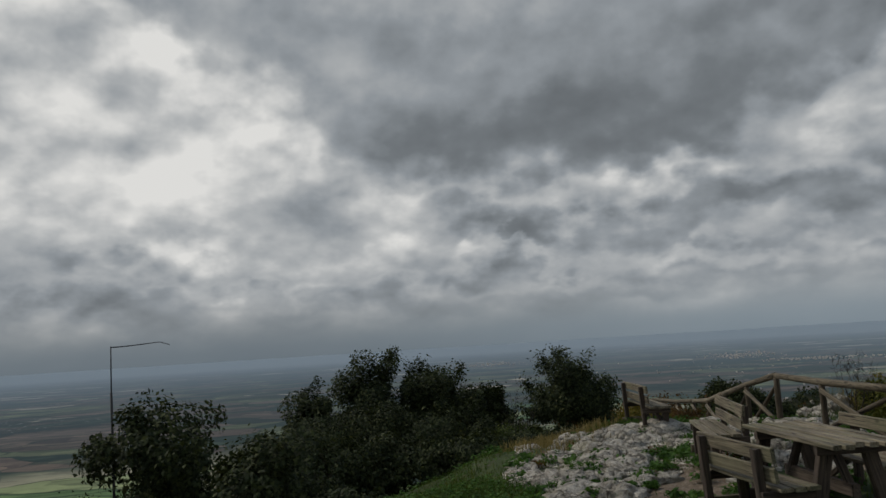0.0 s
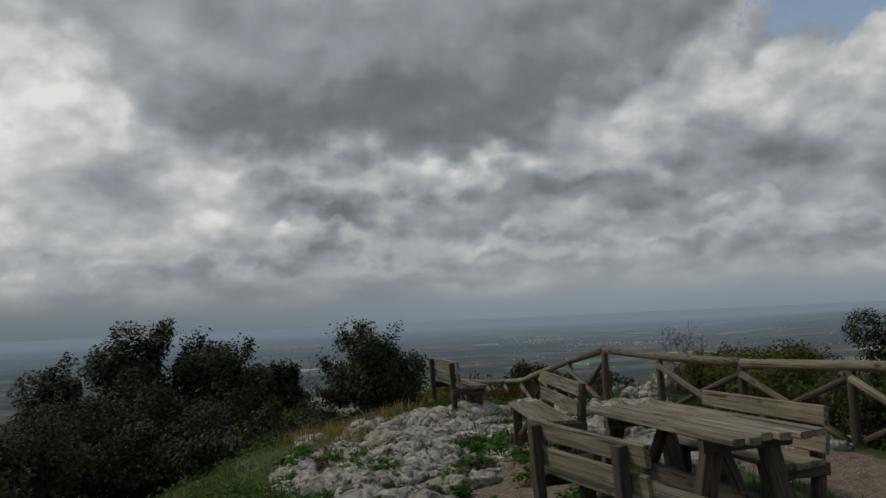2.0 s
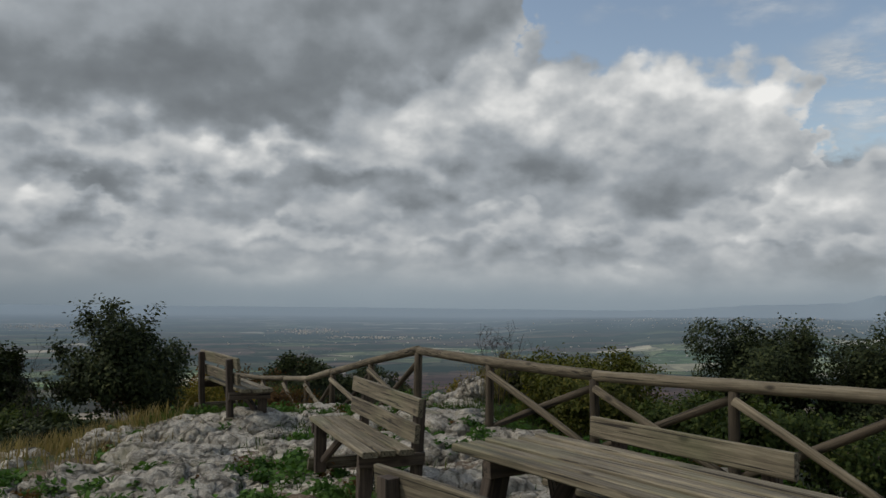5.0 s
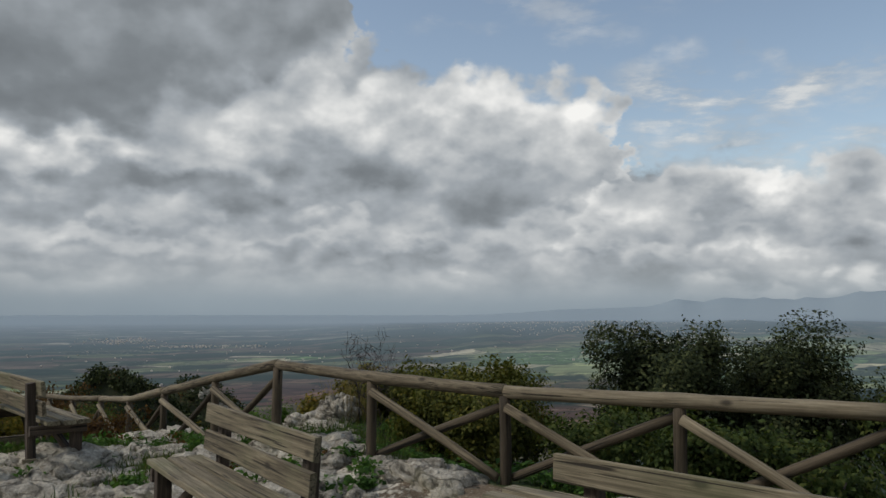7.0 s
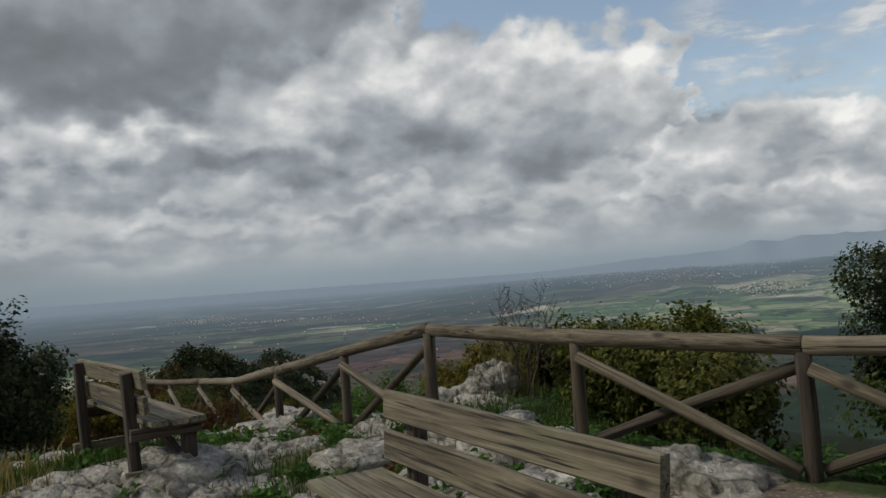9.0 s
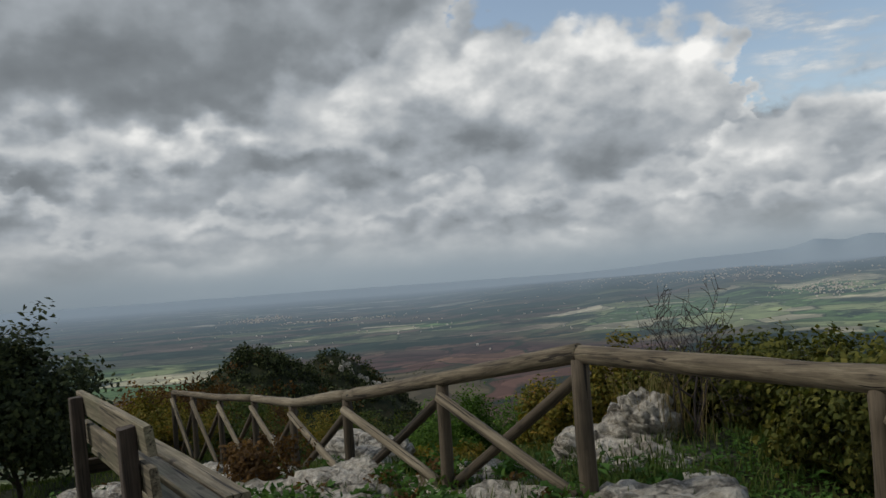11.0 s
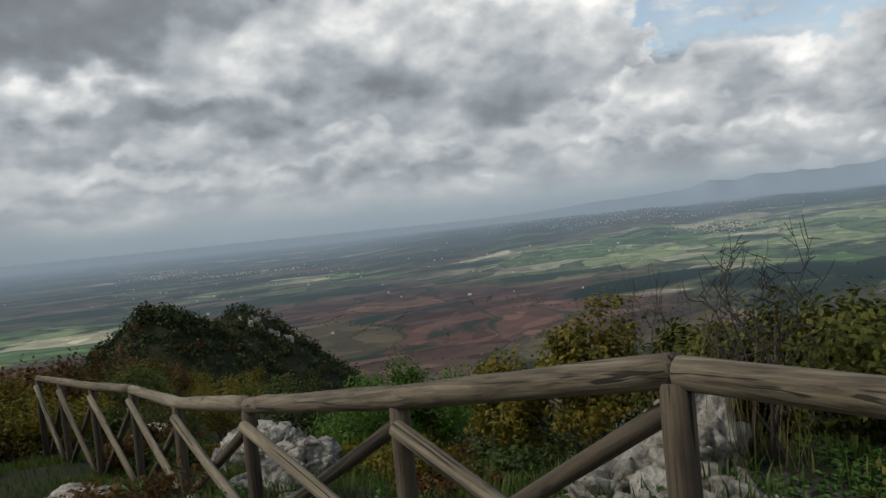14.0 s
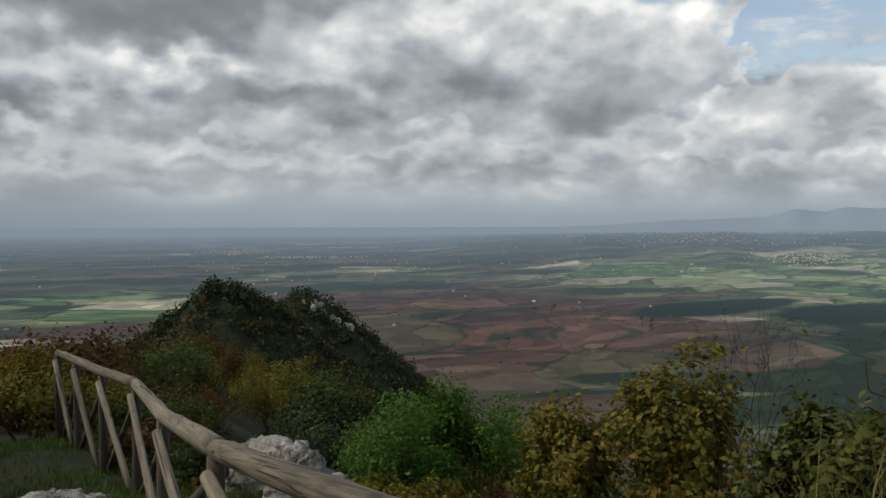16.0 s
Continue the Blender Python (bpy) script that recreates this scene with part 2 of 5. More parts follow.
def rock_nodes(t, co):
    """Limestone: pale, pitted, stained with grey and ochre lichen."""
    big = Expr(t, node(t, "TexNoise", Vector=co, Scale=1.5, Detail=6.0, Roughness=0.62).outputs[0])
    fine = Expr(t, node(t, "TexNoise", Vector=co, Scale=11.0, Detail=9.0, Roughness=0.78).outputs[0])
    pits = Expr(t, node(t, "TexVoronoi", Vector=co, Scale=27.0).outputs["Distance"])
    lich = Expr(t, node(t, "TexNoise", Vector=co, Scale=5.0, Detail=7.0, Roughness=0.72).outputs[0])
    col = ramp(t, big * 0.45 + fine * 0.55, ((0.36, (0.10, 0.088, 0.064)), (0.44, (0.36, 0.33, 0.265)), (0.54, (0.66, 0.62, 0.52))))
    col = mix(t, ramp(t, lich, ((0.54, (0, 0, 0)), (0.64, (0.65, 0.65, 0.65)))), col, (0.13, 0.112, 0.085))
    col = mix(t, ramp(t, big, ((0.55, (0, 0, 0)), (0.72, (0.6, 0.6, 0.6)))), col, (0.34, 0.275, 0.185))
    warp = node(t, "VectorMath", Vector=node(t, "TexNoise", Vector=co, Scale=4.0, Detail=3.0).outputs["Color"])
    warp.operation = "MULTIPLY_ADD"
    warp.inputs[1].default_value = (0.22, 0.22, 0.22)
    t.links.new(co, warp.inputs[2])
    cleft = node(t, "TexVoronoi", Vector=warp.outputs[0], Scale=1.9)
    cleft.feature = "DISTANCE_TO_EDGE"
    crack = Expr(t, cleft.outputs["Distance"]) + (fine - 0.5) * 0.12
    col = mix(t, ramp(t, crack, ((0.0, (0.8, 0.8, 0.8)), (0.05, (0, 0, 0)))), col, (0.05, 0.044, 0.03))
    moss = Expr(t, node(t, "TexNoise", Vector=co, Scale=2.3, Detail=6.0, Roughness=0.65).outputs[0])
    col = mix(t, ramp(t, moss, ((0.53, (0, 0, 0)), (0.68, (0.6, 0.6, 0.6)))), col, (0.13, 0.13, 0.055))
    return col, big * 0.4 + fine * 0.6 + pits * 0.35 + crack.op("MINIMUM", 0.15) * 3.0


def stone(name):
    m, t, b = material(name)
    col, h = rock_nodes(t, t.nodes.new("ShaderNodeTexCoord").outputs["Object"])
    t.links.new(col, b.inputs["Base Color"])
    b.inputs["Roughness"].default_value = 0.92
    bump(t, h, b, 1.0, 0.085)
    return m


def ground_mat():
    """Stony soil: gravel on the trodden path, leaf litter and turf beside it, pale limestone breaking through."""
    m, t, b = material("hilltop_soil")
    co = t.nodes.new("ShaderNodeTexCoord").outputs["Object"]
    fine = Expr(t, node(t, "TexNoise", Vector=co, Scale=9.0, Detail=8.0, Roughness=0.7).outputs[0])
    broad = Expr(t, node(t, "TexNoise", Vector=co, Scale=0.9, Detail=5.0, Roughness=0.6).outputs[0])
    peb = node(t, "TexVoronoi", Vector=co, Scale=38.0)
    pebd, pebc = Expr(t, peb.outputs["Distance"]), Expr(t, peb.outputs["Color"])
    soil = ramp(t, fine, ((0.3, (0.065, 0.046, 0.029)), (0.55, (0.15, 0.113, 0.075)), (0.75, (0.25, 0.20, 0.14))))
    grav = ramp(t, pebc, ((0.0, (0.10, 0.078, 0.055)), (0.6, (0.22, 0.185, 0.14)), (1.0, (0.42, 0.385, 0.325))))
    soil = mix(t, ramp(t, pebd, ((0.25, (0.85, 0.85, 0.85)), (0.5, (0.1, 0.1, 0.1)))), soil, grav)
    turf = ramp(t, fine, ((0.3, (0.022, 0.032, 0.012)), (0.6, (0.06, 0.085, 0.026)), (0.8, (0.14, 0.13, 0.06))))
    a = t.nodes.new("ShaderNodeAttribute")
    a.attribute_name = "cover"
    sepc = node(t, "SeparateXYZ", Vector=a.outputs["Vector"])
    green, rocky, wild = (Expr(t, s) for s in sepc.outputs)
    g = (green + (broad - 0.5) * 1.3 + (fine - 0.5) * 0.9)
    col = mix(t, ramp(t, g, ((0.42, (0, 0, 0)), (0.58, (1, 1, 1)))), soil, turf)
    rc, rh = rock_nodes(t, co)
    r = rocky * 0.62 + (broad - 0.5) * 1.2 + (fine - 0.5) * 1.3
    rfac = Expr(t, ramp(t, r, ((0.56, (0, 0, 0)), (0.64, (1, 1, 1)))))
    col = mix(t, rfac, col, rc)
    wn = Expr(t, node(t, "TexNoise", Vector=co, Scale=0.35, Detail=7.0, Roughness=0.7).outputs[0])
    scrub = ramp(t, wn, ((0.3, (0.010, 0.014, 0.007)), (0.5, (0.02, 0.026, 0.011)), (0.65, (0.045, 0.036, 0.016)), (0.8, (0.12, 0.11, 0.09))))
    col = mix(t, wild, col, scrub)
    t.links.new(col, b.inputs["Base Color"])
    b.inputs["Roughness"].default_value = 0.95
    b.inputs["Specular IOR Level"].default_value = 0.2
    bump(t, fine * 0.6 + pebd * (-0.25) + rh * rfac * 0.6, b, 0.8, 0.03)
    return m


def plain_mat():
    """Farmland far below: ploughed red-brown soil, green crops, hedges, woods, farms, with distance haze painted in."""
    m, t, b = material("hazed_farmland")
    a = t.nodes.new("ShaderNodeAttribute")
    a.attribute_name = "far_map"
    co = a.outputs["Vector"]
    sep = node(t, "SeparateXYZ", Vector=co)
    x, y, far = (Expr(t, s) for s in sep.outputs)
    flat = node(t, "CombineXYZ", X=x, Y=y, Z=0.0)
    wob = node(t, "TexNoise", Vector=flat.outputs[0], Scale=1.5, Detail=3.0)
    wv = node(t, "VectorMath", Vector=wob.outputs["Color"])
    wv.operation = "MULTIPLY_ADD"
    wv.inputs[1].default_value = (0.5, 0.5, 0)
    t.links.new(flat.outputs[0], wv.inputs[2])
    mp = node(t, "Mapping", Vector=wv.outputs[0], Rotation=(0, 0, 0.5), Scale=(1.0, 1.75, 1.0))
    vor = node(t, "TexVoronoi", Vector=mp.outputs[0], Scale=2.1)
    edge = node(t, "TexVoronoi", Vector=mp.outputs[0], Scale=2.1)
    edge.feature = "DISTANCE_TO_EDGE"
    cell = node(t, "SeparateColor", Color=vor.outputs["Color"])
    pick, tint = Expr(t, cell.outputs[0]), Expr(t, cell.outputs[1])
    area = Expr(t, node(t, "TexNoise", Vector=flat.outputs[0], Scale=0.28, Detail=3.0).outputs[0])
    fine = Expr(t, node(t, "TexNoise", Vector=flat.outputs[0], Scale=14.0, Detail=7.0, Roughness=0.7).outputs[0])
    def spot(px, py, rx, ry):
        d = ((x - px) * (1 / rx)).op("POWER", 2.0) + ((y - py) * (1 / ry)).op("POWER", 2.0)
        return (d * (-1.0) + 1.4).clamp()
    brown = spot(1.45, 1.95, 1.1, 1.0).op("MAXIMUM", spot(2.6, 2.2, 0.9, 0.7))
    # green fields; the two eastern spots put sunlight into the crop colours
    crop_and_sun = spot(0.85, 2.85, 0.45, 0.4).op("MAXIMUM", spot(4.9, 2.3, 2.2, 1.2).op("MAXIMUM", spot(4.7, 1.2, 2.2, 1.0))).op("MAXIMUM", spot(-0.6, 1.9, 0.7, 0.6)).op("MAXIMUM", spot(0.72, 3.2, 0.55, 0.45)).op("MAXIMUM", spot(2.9, 4.1, 0.5, 0.25))
    p = pick * 0.95 + (area - 0.5) * 0.6
    fields = ramp(t, p, ((0.0, (0.035, 0.05, 0.032)), (0.28, (0.10, 0.075, 0.055)), (0.5, (0.085, 0.085, 0.055)), (0.66, (0.155, 0.115, 0.085)), (0.8, (0.13, 0.145, 0.075)), (0.9, (0.44, 0.39, 0.29))), "CONSTANT")
    soil = ramp(t, tint, ((0.0, (0.085, 0.05, 0.04)), (0.35, (0.125, 0.07, 0.052)), (0.65, (0.105, 0.085, 0.05)), (0.85, (0.15, 0.088, 0.06))), "CONSTANT")
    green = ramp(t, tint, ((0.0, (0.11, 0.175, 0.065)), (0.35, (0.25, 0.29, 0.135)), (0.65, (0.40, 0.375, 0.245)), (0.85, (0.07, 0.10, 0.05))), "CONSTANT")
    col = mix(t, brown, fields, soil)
    col = mix(t, crop_and_sun, col, green)
    forest = spot(2.5, 1.5, 0.5, 0.16).op("MAXIMUM", spot(2.7, 1.12, 0.42, 0.20)).op("MAXIMUM", spot(2.95, 0.8, 0.5, 0.18))
    hills = spot(6.6, 5.6, 2.6, 1.5).op("MAXIMUM", spot(8.6, 3.4, 2.4, 1.4))
    col = mix(t, (hills + (area - 0.5) * 3.0).clamp() * hills * 0.85, col, (0.02, 0.034, 0.024))
    col = mix(t, 0.5, col, ramp(t, fine, ((0.25, (0.3, 0.3, 0.3)), (0.75, (0.75, 0.75, 0.75)))), "OVERLAY")
    small = node(t, "SeparateColor", Color=node(t, "TexVoronoi", Vector=mp.outputs[0], Scale=8.5).outputs["Color"])
    col = mix(t, 0.75, col, ramp(t, small.outputs[0], ((0.0, (0.26, 0.26, 0.26)), (0.6, (0.5, 0.5, 0.5)), (0.88, (0.62, 0.62, 0.6)), (1.0, (0.95, 0.93, 0.88)))), "OVERLAY")
    gaps = Expr(t, node(t, "TexNoise", Vector=flat.outputs[0], Scale=5.0, Detail=4.0).outputs[0])
    line = Expr(t, edge.outputs["Distance"]) + (gaps - 0.5) * 0.10
    col = mix(t, ramp(t, line, ((0.005, (0.8, 0.8, 0.8)), (0.03, (0, 0, 0)))), col, (0.03, 0.042, 0.022))
    wood_n = Expr(t, node(t, "TexNoise", Vector=mp.outputs[0], Scale=1.1, Detail=7.0, Roughness=0.6).outputs[0])
    col = mix(t, ramp(t, wood_n, ((0.55, (0, 0, 0)), (0.585, (0.9, 0.9, 0.9)))), col, (0.026, 0.037, 0.024))
    col = mix(t, (forest * 2.2 + (gaps - 0.5) * 2.0 - 0.5).clamp(), col, (0.018, 0.028, 0.019))
    farm = Expr(t, node(t, "TexVoronoi", Vector=flat.outputs[0], Scale=17.0).outputs["Distance"])
    town = Expr(t, node(t, "TexNoise", Vector=flat.outputs[0], Scale=0.55, Detail=4.0).outputs[0])
    dots = (farm * (-1.0) + 0.02 + (town - 0.5) * 1.6).op("MULTIPLY", 9.0, clamp=True) * (brown * (-1.0) + 1.0)
    col = mix(t, dots * 0.8, col, (0.55, 0.52, 0.47))
    # haze painted into the base colour of land many kilometres off
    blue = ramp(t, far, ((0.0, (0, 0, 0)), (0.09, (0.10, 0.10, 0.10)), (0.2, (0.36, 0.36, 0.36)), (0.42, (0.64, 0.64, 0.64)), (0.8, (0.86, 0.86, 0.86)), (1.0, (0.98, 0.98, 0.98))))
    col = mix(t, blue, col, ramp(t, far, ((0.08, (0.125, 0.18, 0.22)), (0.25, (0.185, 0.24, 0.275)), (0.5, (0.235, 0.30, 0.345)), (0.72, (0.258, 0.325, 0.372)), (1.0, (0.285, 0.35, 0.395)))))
    t.links.new(col, b.inputs["Base Color"])
    b.inputs["Roughness"].default_value = 1.0
    b.inputs["Specular IOR Level"].default_value = 0.0
    return m


WOOD_SEAT = wood("greyed_planks", (0.05, 0.04, 0.025), (0.152, 0.128, 0.082), (0.295, 0.255, 0.172), 0.35)
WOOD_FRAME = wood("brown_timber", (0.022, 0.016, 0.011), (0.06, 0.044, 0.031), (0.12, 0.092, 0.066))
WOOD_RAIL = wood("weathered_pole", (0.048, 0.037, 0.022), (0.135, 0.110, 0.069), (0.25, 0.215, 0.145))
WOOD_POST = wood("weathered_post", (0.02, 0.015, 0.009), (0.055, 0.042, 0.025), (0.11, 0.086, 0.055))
STONE = stone("pale_limestone")
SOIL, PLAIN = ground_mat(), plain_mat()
BARK = bark_mat("dark_bark", (0.025, 0.02, 0.016), (0.09, 0.075, 0.06))
TWIG = bark_mat("bare_twig", (0.022, 0.017, 0.014), (0.06, 0.048, 0.04))
LEAF_DARK = leaf_mat("evergreen_oak_leaf", ((0.0, (0.012, 0.017, 0.007)), (0.45, (0.027, 0.039, 0.015)), (0.8, (0.07, 0.086, 0.031)), (1.0, (0.15, 0.145, 0.055))), 0.15)
LEAF_MID = leaf_mat("shrub_leaf", ((0.0, (0.019, 0.034, 0.010)), (0.5, (0.055, 0.085, 0.021)), (0.85, (0.111, 0.130, 0.033)), (1.0, (0.221, 0.195, 0.046))))
LEAF_OLIVE = leaf_mat("olive_green_leaf", ((0.0, (0.028, 0.036, 0.009)), (0.45, (0.075, 0.088, 0.018)), (0.8, (0.15, 0.145, 0.03)), (1.0, (0.25, 0.20, 0.045))))
LEAF_LIGHT = leaf_mat("fresh_green_leaf", ((0.0, (0.03, 0.065, 0.012)), (0.5, (0.075, 0.15, 0.022)), (1.0, (0.14, 0.24, 0.04))))
LEAF_FALL = leaf_mat("autumn_leaf", ((0.0, (0.045, 0.048, 0.011)), (0.4, (0.12, 0.12, 0.02)), (0.7, (0.22, 0.175, 0.028)), (1.0, (0.27, 0.13, 0.025))))
LEAF_RUST = leaf_mat("russet_leaf", ((0.0, (0.04, 0.022, 0.009)), (0.5, (0.10, 0.055, 0.018)), (1.0, (0.18, 0.10, 0.028))))
GRASS = leaf_mat("meadow_grass", ((0.0, (0.03, 0.055, 0.012)), (0.6, (0.075, 0.12, 0.026)), (0.9, (0.16, 0.17, 0.05)), (1.0, (0.27, 0.22, 0.10))))
STRAW = leaf_mat("dry_grass", ((0.0, (0.14, 0.11, 0.045)), (0.6, (0.27, 0.21, 0.09)), (1.0, (0.36, 0.30, 0.15))))
HERB = leaf_mat("broad_weed_leaf", ((0.0, (0.022, 0.051, 0.011)), (0.5, (0.057, 0.128, 0.024)), (1.0, (0.121, 0.230, 0.047))))
IRON, _t, _b = material("dark_iron")
_b.inputs["Base Color"].default_value, _b.inputs["Roughness"].default_value = (0.035, 0.033, 0.032, 1), 0.7
RIBBON, _t, _b = material("faded_tape")
_b.inputs["Base Color"].default_value, _b.inputs["Roughness"].default_value = (0.05, 0.05, 0.055, 1), 0.7
WALL, _t, _b = material("pale_render")
_b.inputs["Base Color"].default_value, _b.inputs["Roughness"].default_value = (0.56, 0.525, 0.47, 1), 0.9


# ---- the ground: one sheet from the hilltop to the horizon ----
HEART = (3.5, 11.0)
KNOTS = (
    (-0.14, 0.2, 0.30), (0.58, 2.5, 0.08), (0.9, 3.9, 0.0), (1.4, 6.2, 0.02), (2.0, 7.5, -0.08), (2.4, 8.9, -0.15), (3.6, 11.3, -0.12), (4.4, 12.5, -0.08), (5.6, 13.6, -0.05),
    (3.2, 8.0, -0.03), (4.07, 7.9, 0.03), (5.0, 8.3, 0.02), (4.5, 11.1, 0.02), (4.6, 15.4, 0.06), (6.93, 9.4, 0.12), (6.78, 10.8, 0.14),
    (6.62, 12.3, 0.15), (6.7, 14, 0.10), (6.8, 15.4, -0.08), (7.2, 17.5, -0.41), (7.6, 19.4, -0.75), (8.1, 21.7, -0.98), (8.4, 25.9, -1.25),
    (7.0, 7.0, 0.10), (7.2, 3, 0.0), (-1.6, 6, -0.25), (-0.4, 10.5, -0.30), (-3.0, 9.5, -1.1), (-1.2, 15, -1.5), (2.4, 14.5, -0.20))
KNOTS2 = ((2.6, 18.5, -0.9), (4.8, 19.5, -0.70), (4.2, 23.5, -1.9), (8.3, 14.6, 0.12), (8.6, 12.2, -0.4), (8.8, 9.3, -0.7), (9.8, 16.5, -1.5), (11.6, 21, -4.2),
          (-1, 20, -2.5), (-5.5, 14, -3.6), (12, 11, -3.2), (3, -5, 0.4), (-5, 0, -0.6), (9, -3, -0.1), (10.2, 28, -3.2))
KN = np.array(KNOTS + KNOTS2)


def ease(a, b, v):
    s = np.clip((v - a) / (b - a), 0, 1)
    return s * s * (3 - 2 * s)


def wave(x, y, scale, seed=0.0):
    """Cheap smooth bumps between about -1 and 1."""
    return (np.sin(x * scale + 1.3 * np.sin(y * scale * 0.7 + seed)) + np.sin(y * scale * 1.1 + 1.7 * np.sin(x * scale * 0.6 + seed * 2))
            + 0.6 * np.sin((x + y) * scale * 1.9 + seed * 3) + 0.5 * np.sin((x - 1.4 * y) * scale * 2.3 + seed)) / 3.1


def true_far(r):
    """The land's real distance for a distance in the model, which ends at 4.9 km."""
    s = np.clip(r - 2500, 0, None)
    return r + s * 23 * (s / 2400) ** 3


def height(x, y):
    x, y = np.asarray(x, float), np.asarray(y, float)
    d2 = (x[..., None] - KN[:, 0]) ** 2 + (y[..., None] - KN[:, 1]) ** 2 + 0.15
    w = d2 ** -1.7
    near = (w * KN[:, 2]).sum(-1) / w.sum(-1)
    dx, dy = x - HEART[0], y - HEART[1]
    r = np.hypot(dx, dy)
    bear = np.degrees(np.arctan2(dx, dy))
    south = ease(105, 150, np.abs(bear))
    slope = -300 * (1 - np.exp(-np.clip(r - 7, 0, None) / 480)) * (1 - 0.75 * south)
    # the wooded hill in front, with its two heads, and the ridge that leads to it
    def head(px, py, top, fall, round_):
        d = np.hypot(x - px, y - py)
        return top - fall * (np.sqrt(d * d + round_ * round_) - round_)
    sx, sy = 0.423, 0.906
    s_, o_ = (x - 7.5) * sx + (y - 25) * sy, (x - 7.5) * sy - (y - 25) * sx
    spur = -1.7 - 0.19 * np.clip(s_, 0, 70) - 0.62 * np.clip(np.abs(o_ + 1.5) - 3.0, 0, None) - np.clip(-s_, 0, None) * 0.3 - np.clip(s_ - 75, 0, None) * 0.8
    hill = np.maximum.reduce([head(57, 132, -9.0, 0.86, 4.0), head(78.2, 144.6, -10.9, 0.92, 2.0), spur])
    farz = -300 * np.clip(r, 1, None) / np.clip(true_far(r), 1, None)
    swell = wave(dx, dy, 0.004, 1.0) * 9 + wave(dx, dy, 0.011, 2.0) * 3
    rough = 0.70 + 0.22 * wave(bear, r * 0.004, 0.35, 3.0) + 0.10 * wave(bear, r * 0.01, 1.3, 2.0)
    ridge = 85 * ease(34, 52, bear) * ease(150, 110, bear) * np.exp(-((r - 3850) / 330) ** 2) * rough
    ridge = ridge + 205 * ease(46, 76, bear) * ease(150, 110, bear) * ease(4100, 4750, r) * (0.62 + 0.22 * wave(bear, bear * 0, 0.3, 5.0) + 0.13 * wave(bear, bear * 0, 0.9, 2.0) + 0.07 * wave(bear, bear * 0, 2.3, 4.0))
    plain = farz + swell * ease(1100, 1800, r) * (1 - ease(2800, 3600, r)) + ridge
    out = slope + (plain - slope) * ease(900, 1500, r)
    out = np.where(r < 600, np.maximum(out, hill), out)
    return near + (out - near) * ease(9, 20, r + wave(x, y, 0.3) * 1.0) + wave(x, y, 1.4, 4.0) * 0.025 + wave(x, y, 0.23, 1.0) * 1.6 * ease(14, 60, r)


def hz(x, y):
    return float(height(np.array([x]), np.array([y]))[0])


def oval(x, y, px, py, rx, ry):
    return np.clip(1.5 - ((x - px) / rx) ** 2 - ((y - py) / ry) ** 2, 0, 1)


def covers(x, y):
    """How far turf, bare rock and scrub hold the ground at a place."""
    path = np.maximum.reduce([oval(x, y, 1.9, 9.3, 1.0, 1.25), oval(x, y, 0.9, 6.5, 1.1, 2.5), oval(x, y, 3.6, 9.7, 0.6, 1.2),
                              oval(x, y, 6.1, 9.4, 0.55, 4.2), oval(x, y, 5.2, 6.0, 1.6, 1.3)])
    rocky = np.maximum.reduce([oval(x, y, 3.8, 13.2, 1.9, 2.6), oval(x, y, 5.4, 12.2, 1.2, 2.2), oval(x, y, 6.3, 18.4, 1.3, 5.0), oval(x, y, 8.2, 14.6, 0.6, 0.8)])
    green = np.clip(0.74 - path * 0.75 - rocky * 0.28 + oval(x, y, -0.5, 9, 2.0, 5.0) * 0.4, 0, 1)
    wild = ease(5.5, 8.5, np.hypot((x - 3.4) / 0.62, (y - 11.5) / 1.35))
    return green, rocky, wild


